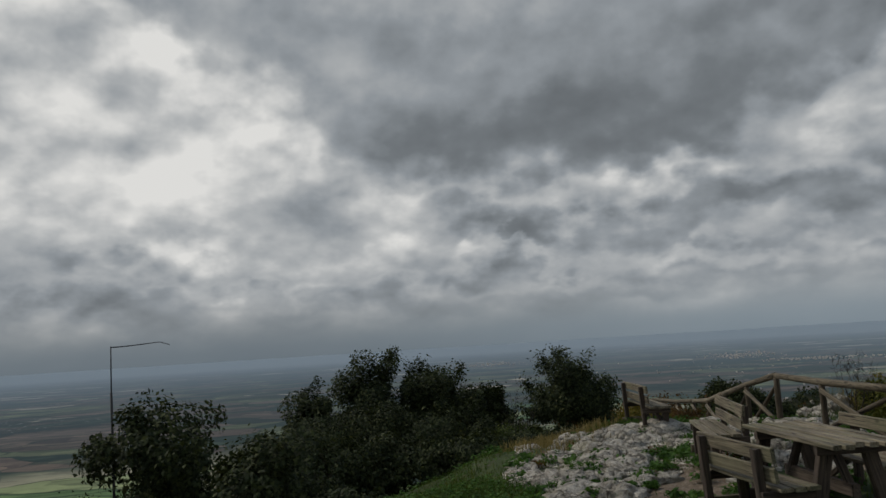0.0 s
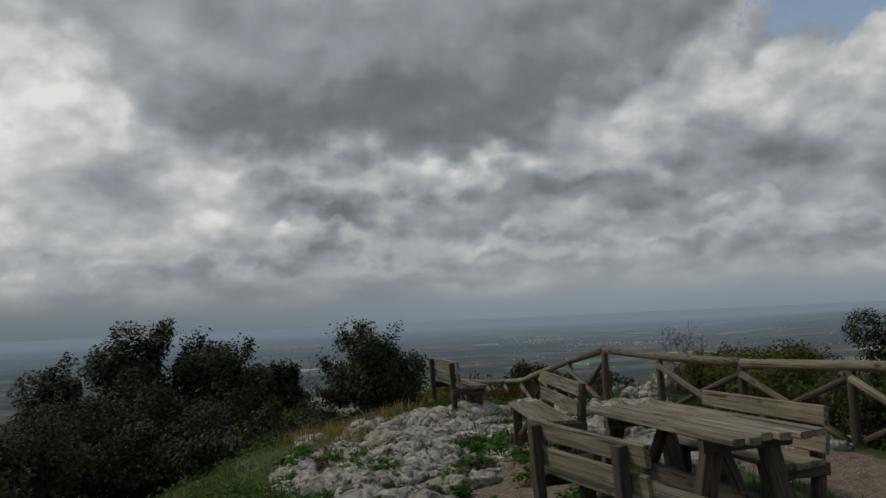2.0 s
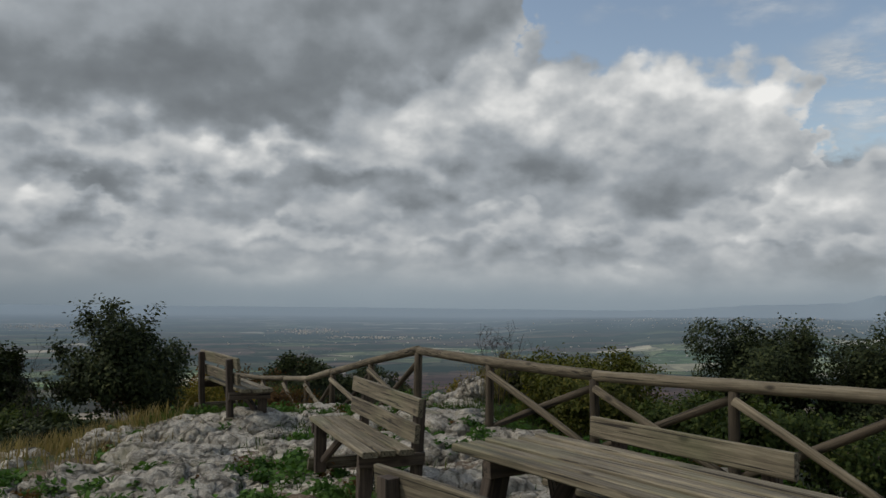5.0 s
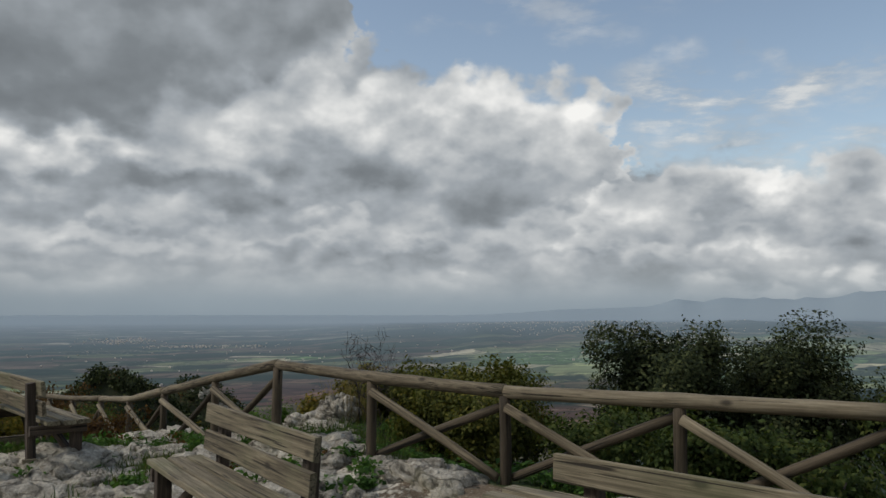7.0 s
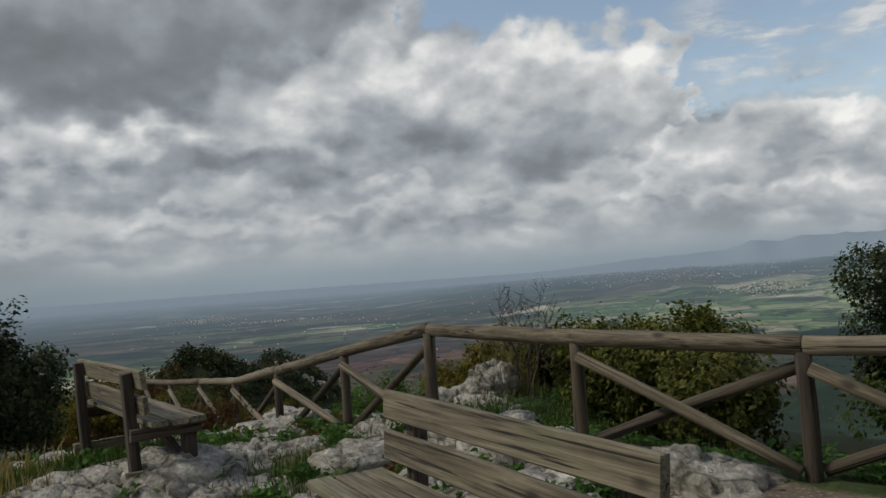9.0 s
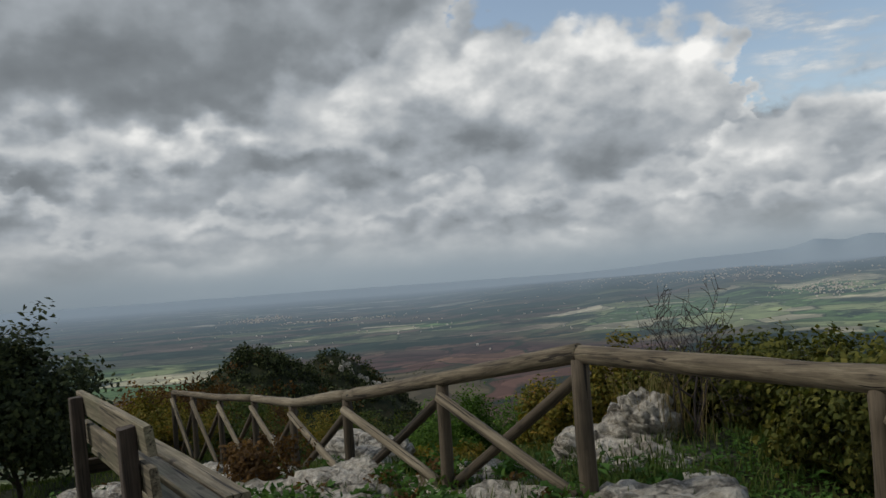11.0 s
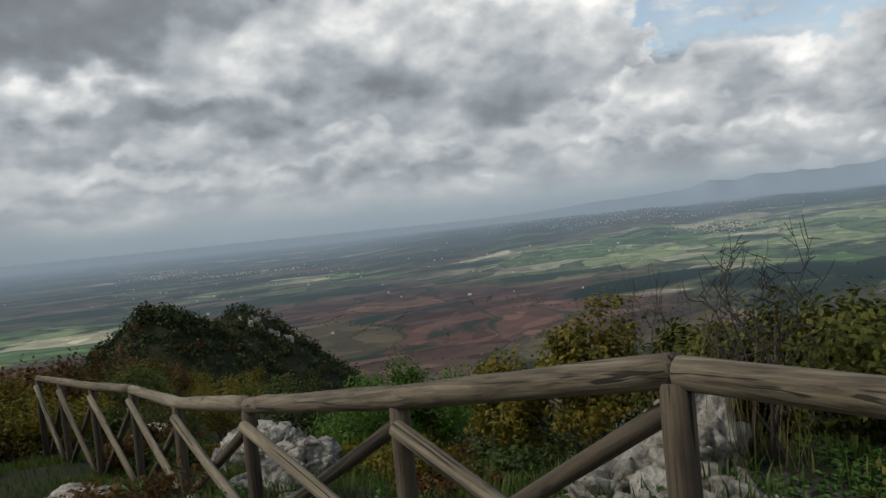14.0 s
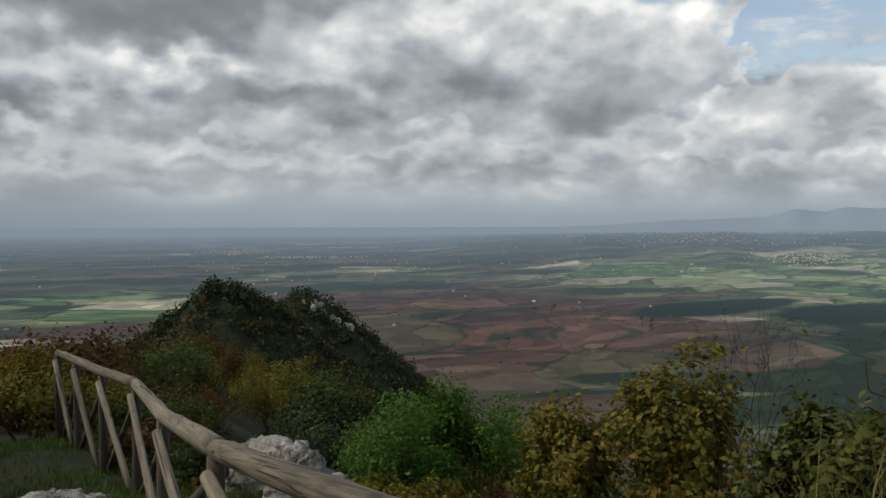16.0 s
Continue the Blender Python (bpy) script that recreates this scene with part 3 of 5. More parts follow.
def make_ground():
    turns, steps = 560, [0.0]
    r = 0.25
    while r < 4900:
        steps.append(r)
        r += 0.085 if r < 9 else max(0.085, min(r * 0.034, 60.0)) * (1.0 if r > 60 else 0.55)
    steps.append(4900)
    rad = np.array(steps[1:])
    ang = np.linspace(0, 2 * np.pi, turns, endpoint=False)
    rr, aa = np.meshgrid(rad, ang, indexing="ij")
    x, y = HEART[0] + rr * np.sin(aa), HEART[1] + rr * np.cos(aa)
    z = height(x, y)
    green, rocky, wild = covers(x, y)
    z = z + rocky * (wave(x, y, 3.1, 2.0) * 0.05 + wave(x, y, 7.0, 1.0) * 0.025) + wave(x, y, 5.0, 7.0) * 0.012 * (1 - ease(12, 20, rr))
    n = len(rad)
    verts = np.stack([x, y, z], -1).reshape(-1, 3)
    verts = np.vstack([verts, [[HEART[0], HEART[1], hz(*HEART)]]])
    i, j = np.meshgrid(np.arange(n - 1), np.arange(turns), indexing="ij")
    k = (j + 1) % turns
    quads = np.stack([i * turns + j, (i + 1) * turns + j, (i + 1) * turns + k, i * turns + k], -1).reshape(-1, 4)
    faces = [tuple(q) for q in quads[:, ::-1].tolist()] + [(len(verts) - 1, a, (a + 1) % turns)[::-1] for a in range(turns)]
    me = bpy.data.meshes.new("ground")
    me.from_pydata(verts.tolist(), [], faces)
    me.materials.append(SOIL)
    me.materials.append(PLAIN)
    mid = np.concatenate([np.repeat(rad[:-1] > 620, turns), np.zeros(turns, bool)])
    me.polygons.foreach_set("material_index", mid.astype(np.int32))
    me.polygons.foreach_set("use_smooth", np.ones(len(faces), bool))
    cov = np.vstack([np.stack([green, rocky, wild], -1).reshape(-1, 3), [[0.3, 0.3, 0]]])
    me.attributes.new("cover", "FLOAT_VECTOR", "POINT").data.foreach_set("vector", cov.astype(np.float32).ravel())
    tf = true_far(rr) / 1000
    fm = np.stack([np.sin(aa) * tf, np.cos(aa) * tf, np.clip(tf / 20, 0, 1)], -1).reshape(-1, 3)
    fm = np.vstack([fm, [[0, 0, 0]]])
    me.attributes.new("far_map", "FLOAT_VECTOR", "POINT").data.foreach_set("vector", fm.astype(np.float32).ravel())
    me.validate()
    return tagged(new("ground", me), "stony hilltop soil and turf above a wide patchwork plain", "ground", kind="structure")


make_ground()


# ---- building blocks ----
def part(name, mesh, mat, parent, label="", m=None):
    ob = new(name, mesh)
    if mat and not mesh.materials:
        mesh.materials.append(mat)
    ob.parent = parent
    if m is not None:
        ob.matrix_local = m
    return tagged(ob, label) if label else ob


def thing(name, m, label, category, group="", kind=""):
    ob = new(name)
    ob.empty_display_size = 0.1
    ob.matrix_world = m
    return tagged(ob, label, category, group, kind)


def mesh_of(name, verts, faces, smooth=False):
    me = bpy.data.meshes.new(name)
    me.from_pydata([tuple(v) for v in verts], [], [tuple(f) for f in faces])
    if smooth:
        me.polygons.foreach_set("use_smooth", np.ones(len(faces), bool))
    me.update()
    return me


def board(name, length, wide, thick, rng, worn=0.006):
    """A plank along x with chipped, rounded long edges and uneven ends."""
    w, h, c = wide / 2, thick / 2, worn
    ring = [(-w + c, -h), (w - c, -h), (w, -h + c), (w, h - c), (w - c, h), (-w + c, h), (-w, h - c), (-w, -h + c)]
    xs = [-length / 2, -length / 6, length / 6, length / 2]
    verts, faces = [], []
    for i, x in enumerate(xs):
        oy, oz = rng.uniform(-0.003, 0.003), rng.uniform(-0.003, 0.003)
        for y, z in ring:
            end = rng.uniform(-0.008, 0.004) if i in (0, 3) else 0
            verts.append((x + (end if i == 3 else -end), y + oy + rng.uniform(-0.0015, 0.0015), z + oz))
    for i in range(3):
        for j in range(8):
            k = (j + 1) % 8
            faces.append((i * 8 + j, i * 8 + k, (i + 1) * 8 + k, (i + 1) * 8 + j))
    faces.append(tuple(range(7, -1, -1)))
    faces.append(tuple(range(24, 32)))
    for f in range(len(faces)):
        faces[f] = faces[f][::-1]
    return mesh_of(name, verts, faces)


def pole(name, length, r0, r1, rng, sides=12, rings=9, flat=0.0, rough=0.05):
    """A peeled log along x, a little knotty and bent."""
    verts, faces = [], []
    bend, ph = rng.uniform(-0.008, 0.008) * length, rng.uniform(0, 6)
    knots = [(rng.uniform(0.05, 0.95), rng.uniform(0, 6.28)) for _ in range(4)]
    for i in range(rings):
        f = i / (rings - 1)
        r = r0 + (r1 - r0) * f
        for j in range(sides):
            a = 2 * math.pi * j / sides
            q = r * (1 + rough * math.sin(3 * a + ph + 5 * f) * 0.5 + rng.uniform(-rough, rough) * 0.35)
            for kf, ka in knots:
                q += r * 0.10 * math.exp(-((f - kf) * length / 0.06) ** 2) * max(0, math.cos(a - ka)) ** 2
            y, z = q * math.cos(a), q * math.sin(a)
            if flat:
                z = max(z, -r * (1 - flat))
            verts.append(((f - 0.5) * length, y + bend * math.sin(math.pi * f), z))
    for i in range(rings - 1):
        for j in range(sides):
            k = (j + 1) % sides
            faces.append((i * sides + j, (i + 1) * sides + j, (i + 1) * sides + k, i * sides + k))
    faces.append(tuple(range(sides)))
    faces.append(tuple(range((rings - 1) * sides, rings * sides))[::-1])
    for f in range(len(faces)):
        faces[f] = faces[f][::-1]
    me = mesh_of(name, verts, faces, True)
    me.polygons[-1].use_smooth = me.polygons[-2].use_smooth = False
    return me


def along(a, b, roll=0.0):
    """The pose of a piece whose x axis runs from a to b, about their middle, its z axis as upright as it can be."""
    a, b = Vector(a), Vector(b)
    x = (b - a).normalized()
    up = Vector((0, 0, 1)) if abs(x.z) < 0.99 else Vector((0, 1, 0))
    y = up.cross(x).normalized()
    z = x.cross(y)
    m = Matrix((x, y, z)).transposed().to_4x4()
    return Matrix.Translation((a + b) / 2) @ m @ Matrix.Rotation(roll, 4, "X")


def stick(name, a, b, wide, thick, mat, parent, rng, roll=0.0, label=""):
    n = (Vector(b) - Vector(a)).length
    return part(name, board(name, n, wide, thick, rng), mat, parent, label, along(a, b, roll))


# ---- fence ----
FENCE = ((7.15, 3.4, 0.83), (7.14, 5.0, 0.85), (7.10, 6.55, 0.87), (7.03, 8.02, 0.865), (6.93, 9.38, 0.84), (6.78, 10.83, 0.812), (6.62, 12.3, 0.85), (6.715, 13.94, 0.89),
         (6.80, 15.37, 0.65), (7.14, 17.30, 0.33), (7.61, 19.37, 0.02), (8.16, 21.75, -0.195), (8.28, 23.35, -0.33), (8.34, 24.75, -0.39), (8.39, 25.95, -0.44))
CORNER = 7


def make_fence():
    rng = random.Random(4)
    fence = thing("fence", Matrix.Translation((6.8, 14.0, 0)), "weathered round-pole post and rail fence with crossed braces", "fence")
    base = Vector((6.8, 14.0, 0))
    pts = [Vector(p) - base for p in FENCE]
    for i, p in enumerate(pts):
        foot = hz(p.x + base.x, p.y + base.y) - 0.12
        top = p.z + 0.03
        r = 0.046 if i != CORNER else 0.052
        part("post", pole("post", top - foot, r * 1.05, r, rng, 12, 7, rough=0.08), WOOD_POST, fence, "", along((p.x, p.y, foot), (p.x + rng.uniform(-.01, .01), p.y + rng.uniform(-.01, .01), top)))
    joints = [0, 3, 5, 7, 9, 11, 14]
    for a, b in zip(joints[:-1], joints[1:]):
        span = pts[a:b + 1]
        r0 = 0.058
        # one long pole, bent to follow its posts
        n = 6 * (len(span) - 1) + 1
        verts, faces, sides = [], [], 14
        ks = [(rng.uniform(0, len(span) - 1), rng.uniform(0.3, 2.8)) for _ in range(7 * (len(span) - 1))]
        start = span[0]
        for i in range(n):
            f = i / (n - 1) * (len(span) - 1)
            k = min(int(f), len(span) - 2)
            q = span[k].lerp(span[k + 1], f - k)
            d = (span[k + 1] - span[k]).normalized()
            side = Vector((0, 0, 1)).cross(d).normalized()
            up = d.cross(side)
            r = r0 * (1 - 0.06 * f) * (1 + rng.uniform(-0.02, 0.02))
            c = q + Vector((0, 0, r + 0.005)) - start
            if i == 0:
                c += d * 0.006
            if i == n - 1:
                c -= d * 0.006
            for j in range(sides):
                an = 2 * math.pi * j / sides
                rr = r * (1 + 0.03 * math.sin(2 * an + i * 0.4))
                for kf, ka in ks:
                    rr += r * 0.12 * math.exp(-((f - kf) * 1.6 / 0.10) ** 2) * max(0, math.cos(an - ka)) ** 2
                verts.append(c + side * rr * math.cos(an) + up * rr * math.sin(an))
        for i in range(n - 1):
            for j in range(sides):
                k = (j + 1) % sides
                faces.append((i * sides + j, i * sides + k, (i + 1) * sides + k, (i + 1) * sides + j))
        faces.append(tuple(range(sides))[::-1])
        faces.append(tuple(range((n - 1) * sides, n * sides)))
        m = along((0, 0, 0), span[-1] - start)
        turn = m.to_3x3().to_4x4()
        inv = turn.inverted()
        me = mesh_of("rail", [inv @ v for v in verts], faces, True)
        part("rail", me, WOOD_RAIL, fence, "", Matrix.Translation(start) @ turn)
    for i in range(len(pts) - 1):
        if i == CORNER - 1:
            continue
        a, b = pts[i], pts[i + 1]
        d = (b - a)
        d.z = 0
        d.normalize()
        inside = Vector((-d.y, d.x, 0))
        for p, q, off, r in ((b, a, 0.05, 0.040), (a, b, -0.045, 0.038)):
            foot = hz(q.x + base.x, q.y + base.y) + 0.05
            s = 1 if q is b else -1
            A = Vector((p.x, p.y, p.z - 0.06)) + d * s * 0.04 + inside * off
            B = Vector((q.x, q.y, foot)) - d * s * 0.05 + inside * off
            # light and shade put into the wood colour: paler inner brace, darker outer
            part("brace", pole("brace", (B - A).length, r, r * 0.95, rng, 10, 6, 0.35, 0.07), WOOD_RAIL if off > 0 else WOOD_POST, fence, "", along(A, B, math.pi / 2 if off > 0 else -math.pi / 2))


make_fence()


# ---- benches and table ----
def make_bench(m, label, rng, tall=0.82, seat=0.44, long=1.88):
    """Local x along the bench, y the way the sitter looks, z up from the ground."""
    bench = thing("park_bench", m, label, "bench", "benches at the viewpoint")
    for i in range(3):
        y = 0.10 + i * 0.135
        part("seat_plank", board("seat_plank", long + rng.uniform(-0.03, 0.02), 0.118, 0.042, rng, 0.008), WOOD_SEAT, bench, "", pose(rng.uniform(-.01, .01), y, seat - 0.02 + rng.uniform(-.004, .004), rng.uniform(-1, 1), 0, rng.uniform(-.4, .4)))
    for z, y in ((tall - 0.075, -0.005), (tall - 0.265, 0.012)):
        part("back_plank", board("back_plank", long + rng.uniform(-0.02, 0.02), 0.138, 0.04, rng, 0.007), WOOD_SEAT, bench, "", pose(rng.uniform(-.01, .01), y, z, 96 + rng.uniform(-1, 1), 0, 0) @ pose(0, 0, 0, 0, rng.uniform(-.5, .5), 0))
    for sx in (-1, 1):
        x = sx * (long / 2 - 0.20)
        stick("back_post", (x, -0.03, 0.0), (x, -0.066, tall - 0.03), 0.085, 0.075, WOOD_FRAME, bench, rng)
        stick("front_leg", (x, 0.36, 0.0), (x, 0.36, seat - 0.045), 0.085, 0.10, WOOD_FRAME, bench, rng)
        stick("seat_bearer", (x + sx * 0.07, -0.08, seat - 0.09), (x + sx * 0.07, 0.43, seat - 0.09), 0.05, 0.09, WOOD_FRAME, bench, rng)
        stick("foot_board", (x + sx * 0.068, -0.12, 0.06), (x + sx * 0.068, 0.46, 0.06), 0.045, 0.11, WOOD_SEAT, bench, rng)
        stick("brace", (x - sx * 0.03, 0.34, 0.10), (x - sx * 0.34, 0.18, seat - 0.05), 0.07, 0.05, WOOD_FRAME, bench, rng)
    return bench


def bench_pose(p, q, tall, seat_side):
    """From the two top ends of the backrest."""
    p, q = Vector(p), Vector(q)
    mid = (p + q) / 2
    d = q - p
    yaw = math.degrees(math.atan2(d.y, d.x))
    face = Vector((-math.sin(radians(yaw)), math.cos(radians(yaw)), 0))
    if face.x * seat_side < 0:
        yaw += 180
    return pose(mid.x, mid.y, mid.z - tall, 0, 0, yaw)


rng = random.Random(11)
make_bench(bench_pose((3.15, 8.72, 0.77), (3.24, 7.20, 0.785), 0.80, 1), "weathered grey plank bench backing the path beside the table", rng, 0.80, 0.43, 1.52)
make_bench(bench_pose((5.00, 9.10, 0.83), (4.92, 7.58, 0.83), 0.81, -1), "weathered grey plank bench on the fence side of the picnic table", rng, 0.81, 0.44, 1.52)
make_bench(bench_pose((4.75, 12.00, 0.855), (4.33, 10.16, 0.875), 0.84, -1), "weathered plank bench with a worn seat beside the rocks", rng, 0.84, 0.47)
make_bench(bench_pose((4.615, 16.29, 0.89), (4.47, 14.41, 0.89), 0.84, 1), "dark weathered plank bench standing on the rock outcrop", rng, 0.84, 0.46, 1.88)


def make_table():
    rng = random.Random(5)
    yaw = 89.0
    top = 0.78
    foot = 0.01
    table = thing("picnic_table", pose(4.07, 7.99, foot, 0, 0, yaw), "weathered wooden picnic table with a greyed six-plank top", "table")
    h = top - foot
    for i in range(6):
        part("top_plank", board("top_plank", 1.86 + rng.uniform(-0.05, 0.05), 0.088, 0.045, rng, 0.008), WOOD_SEAT, table, "", pose(rng.uniform(-.02, .02), (i - 2.5) * 0.118, h - 0.022 + rng.uniform(-.006, .006), rng.uniform(-.8, .8), 0, rng.uniform(-.3, .3)))
    for sx in (-0.62, 0.62):
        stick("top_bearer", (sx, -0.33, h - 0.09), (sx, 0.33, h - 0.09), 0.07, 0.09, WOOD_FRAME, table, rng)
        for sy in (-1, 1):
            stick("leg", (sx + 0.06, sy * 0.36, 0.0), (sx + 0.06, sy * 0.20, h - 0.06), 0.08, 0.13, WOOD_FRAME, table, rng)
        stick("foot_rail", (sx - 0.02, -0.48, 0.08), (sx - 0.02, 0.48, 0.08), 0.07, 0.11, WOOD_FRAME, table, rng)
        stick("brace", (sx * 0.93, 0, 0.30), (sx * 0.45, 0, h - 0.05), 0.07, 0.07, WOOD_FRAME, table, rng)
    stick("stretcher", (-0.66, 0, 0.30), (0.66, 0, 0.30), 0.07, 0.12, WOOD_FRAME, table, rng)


make_table()


# ---- rocks ----
def rock_mesh(seed, sx, sy, sz, detail=4):
    rng = random.Random(seed)
    bm = bmesh.new()
    bmesh.ops.create_icosphere(bm, subdivisions=detail, radius=1.0)
    off = Vector((rng.uniform(-50, 50), rng.uniform(-50, 50), rng.uniform(-50, 50)))
    tilt = Matrix.Rotation(rng.uniform(-0.5, 0.5), 3, "X") @ Matrix.Rotation(rng.uniform(-0.5, 0.5), 3, "Y")
    scl = Vector((sx, sy, sz))
    size = (sx + sy + sz) / 3
    grain = rng.uniform(2.6, 3.8) / max(0.5, size * 2.2)
    for v in bm.verts:
        p = v.co.copy()
        box = Vector([math.copysign(abs(c) ** 0.72, c) for c in p])
        q = Vector((box.x * scl.x, box.y * scl.y, box.z * scl.z))
        n1 = noise.fractal(q * (0.8 / size) + off, 1.0, 2.0, 4)
        # blocks parted by clefts, then ragged solution pits
        w = tilt @ q + Vector((noise.noise(q * 4 + off), noise.noise(q * 4 - off), 0)) * 0.10
        (d1, d2, *_), _pts = noise.voronoi(Vector((w.x * grain, w.y * grain, w.z * grain * 1.7)) + off)
        cleft = 1 - min(1.0, (d2 - d1) / 0.28)
        n3 = abs(noise.noise(q * 9.0 + off)) + 0.6 * abs(noise.noise(q * 21.0 - off))
        up = (noise.noise(q * 2.6 - off) * 0.10) * size
        v.co = q + p.normalized() * (n1 * 0.20 * size - cleft * cleft * 0.20 * size ** 0.8 - n3 * 0.085 * size ** 0.6 + up)
    me = bpy.data.meshes.new("rock")
    bm.to_mesh(me)
    bm.free()
    me.polygons.foreach_set("use_smooth", np.ones(len(me.polygons), bool))
    me.materials.append(STONE)
    return me


def lay_rock(x, y, sx, sy, sz, rise, seed, label="pale pitted limestone outcrop half sunk in the turf", detail=4, turn=None):
    rng = random.Random(seed * 7 + 1)
    ob = new("rock", rock_mesh(seed, sx, sy, sz, detail))
    ob.matrix_world = pose(x, y, hz(x, y) + rise - sz * 0.85, rng.uniform(-8, 8), rng.uniform(-8, 8), rng.uniform(0, 360) if turn is None else turn)
    return tagged(ob, label, "rock", "limestone outcrops")


BIG_ROCKS = ((4.75, 14.6, 0.6, 0.5, 0.34, 0.12), (4.0, 14.5, 0.55, 0.5, 0.32, 0.14), (3.3, 15.2, 0.5, 0.45, 0.3, 0.12), (3.5, 13.6, 0.6, 0.45, 0.3, 0.13),
             (4.7, 13.5, 0.5, 0.4, 0.26, 0.07), (2.9, 12.4, 0.45, 0.36, 0.26, 0.13), (3.6, 12.5, 0.42, 0.4, 0.24, 0.09), (5.6, 12.7, 0.55, 0.4, 0.24, 0.07),
             (5.9, 11.7, 0.5, 0.32, 0.22, 0.06), (8.2, 14.75, 0.33, 0.3, 0.45, 0.30), (7.55, 13.75, 0.26, 0.2, 0.16, 0.07), (7.85, 14.95, 0.3, 0.26, 0.36, 0.16), (9.1, 20.6, 0.6, 0.45, 0.5, 0.62), (9.4, 24.2, 0.5, 0.4, 0.4, 0.55),
             (8.6, 19.0, 0.40, 0.36, 0.35, 0.30), (5.75, 15.3, 0.30, 0.24, 0.2, 0.04), (5.4, 16.5, 0.5, 0.42, 0.26, 0.1),
             (6.4, 18.6, 0.5, 0.42, 0.25, 0.10), (6.9, 20.2, 0.55, 0.42, 0.28, 0.12), (7.3, 21.8, 0.5, 0.4, 0.25, 0.12), (6.1, 17.3, 0.4, 0.36, 0.22, 0.09), (7.0, 19.2, 0.34, 0.3, 0.2, 0.08))
for i, (x, y, sx, sy, sz, rise) in enumerate(BIG_ROCKS):
    lay_rock(x, y, sx, sy, sz, rise, 100 + i, detail=5)
rl_ = random.Random(15)
for i in range(13):
    # bare scarps on the second head of the hill
    f = i / 12
    x, y = 77.2 + 7.5 * f + rl_.uniform(-0.8, 0.8), 141.8 - 3.5 * f + rl_.uniform(-1.5, 1.0)
    s = rl_.uniform(0.35, 0.8)
    lay_rock(x, y, s, s * 0.8, s * 1.3, s * 1.0, 700 + i, "pale limestone scarp among trees on the wooded hill", detail=3)
rl_ = random.Random(15)
for i in range(26):
    f = rl_.random()
    x, y = 2.3 + 1.9 * f + rl_.uniform(-0.35, 0.35), 10.6 + 4.4 * f + rl_.uniform(-0.6, 0.6)
    if (abs(x - 4.45) < 0.75 and abs(y - 11.2) < 1.1) or (x - 4.1) ** 2 + (y - 12.5) ** 2 < 0.6:
        continue
    s = rl_.uniform(0.28, 0.5)
    lay_rock(x, y, s * rl_.uniform(1.0, 1.5), s, s * 0.6, s * rl_.uniform(0.16, 0.30), 560 + i, detail=4)
rr_ = random.Random(77)
made = 0
while made < 190:
    x, y = rr_.uniform(1.2, 8.2), rr_.uniform(9.6, 22.0)
    g, k, w = covers(np.array(x), np.array(y))
    if rr_.random() > float(k) * 0.9 + 0.05 or (abs(x - 4.45) < 0.6 and abs(y - 11.2) < 1.0) or (x - 4.1) ** 2 + (y - 12.5) ** 2 < 0.5:
        continue
    s = rr_.choice((0.10, 0.13, 0.17, 0.22, 0.28, 0.34, 0.42))
    lay_rock(x, y, s * rr_.uniform(0.9, 1.5), s, s * rr_.uniform(0.45, 0.7), s * rr_.uniform(0.18, 0.34), 300 + made, "small pale limestone block lying in grass", 4 if s > 0.2 else 3)
    made += 1


# ---- trees, shrubs ----
def limb(verts, faces, a, b, r0, r1, sides=5):
    a, b = Vector(a), Vector(b)
    d = (b - a)
    if d.length < 1e-4:
        return
    d.normalize()
    s = d.orthogonal().normalized()
    u = d.cross(s)
    base = len(verts)
    for c, r in ((a, r0), (b, r1)):
        for j in range(sides):
            an = 2 * math.pi * j / sides
            verts.append(c + s * r * math.cos(an) + u * r * math.sin(an))
    for j in range(sides):
        k = (j + 1) % sides
        faces.append((base + j, base + k, base + sides + k, base + sides + j))


def grow(verts, faces, rng, a, way, length, r, depth, tips, spread=0.55, up=0.12):
    steps = 3
    p, d = Vector(a), Vector(way).normalized()
    for i in range(steps):
        d = (d + Vector((rng.gauss(0, 0.16), rng.gauss(0, 0.16), rng.gauss(up, 0.10)))).normalized()
        q = p + d * (length / steps)
        r2 = r * 0.82
        limb(verts, faces, p, q, r, r2, 6 if depth > 2 else 4)
        if depth <= 1:
            tips.append((p.copy(), q.copy()))
        if depth > 0 and i > 0:
            for _ in range(1 if i == 1 else 2):
                side = Vector((rng.gauss(0, 1), rng.gauss(0, 1), rng.gauss(0.2, 0.6))).normalized()
                grow(verts, faces, rng, q, d * (1 - spread) + side * spread, length * rng.uniform(0.55, 0.8), max(0.0055, r2 * 0.72), depth - 1, tips, spread, up)
        p, r = q, r2


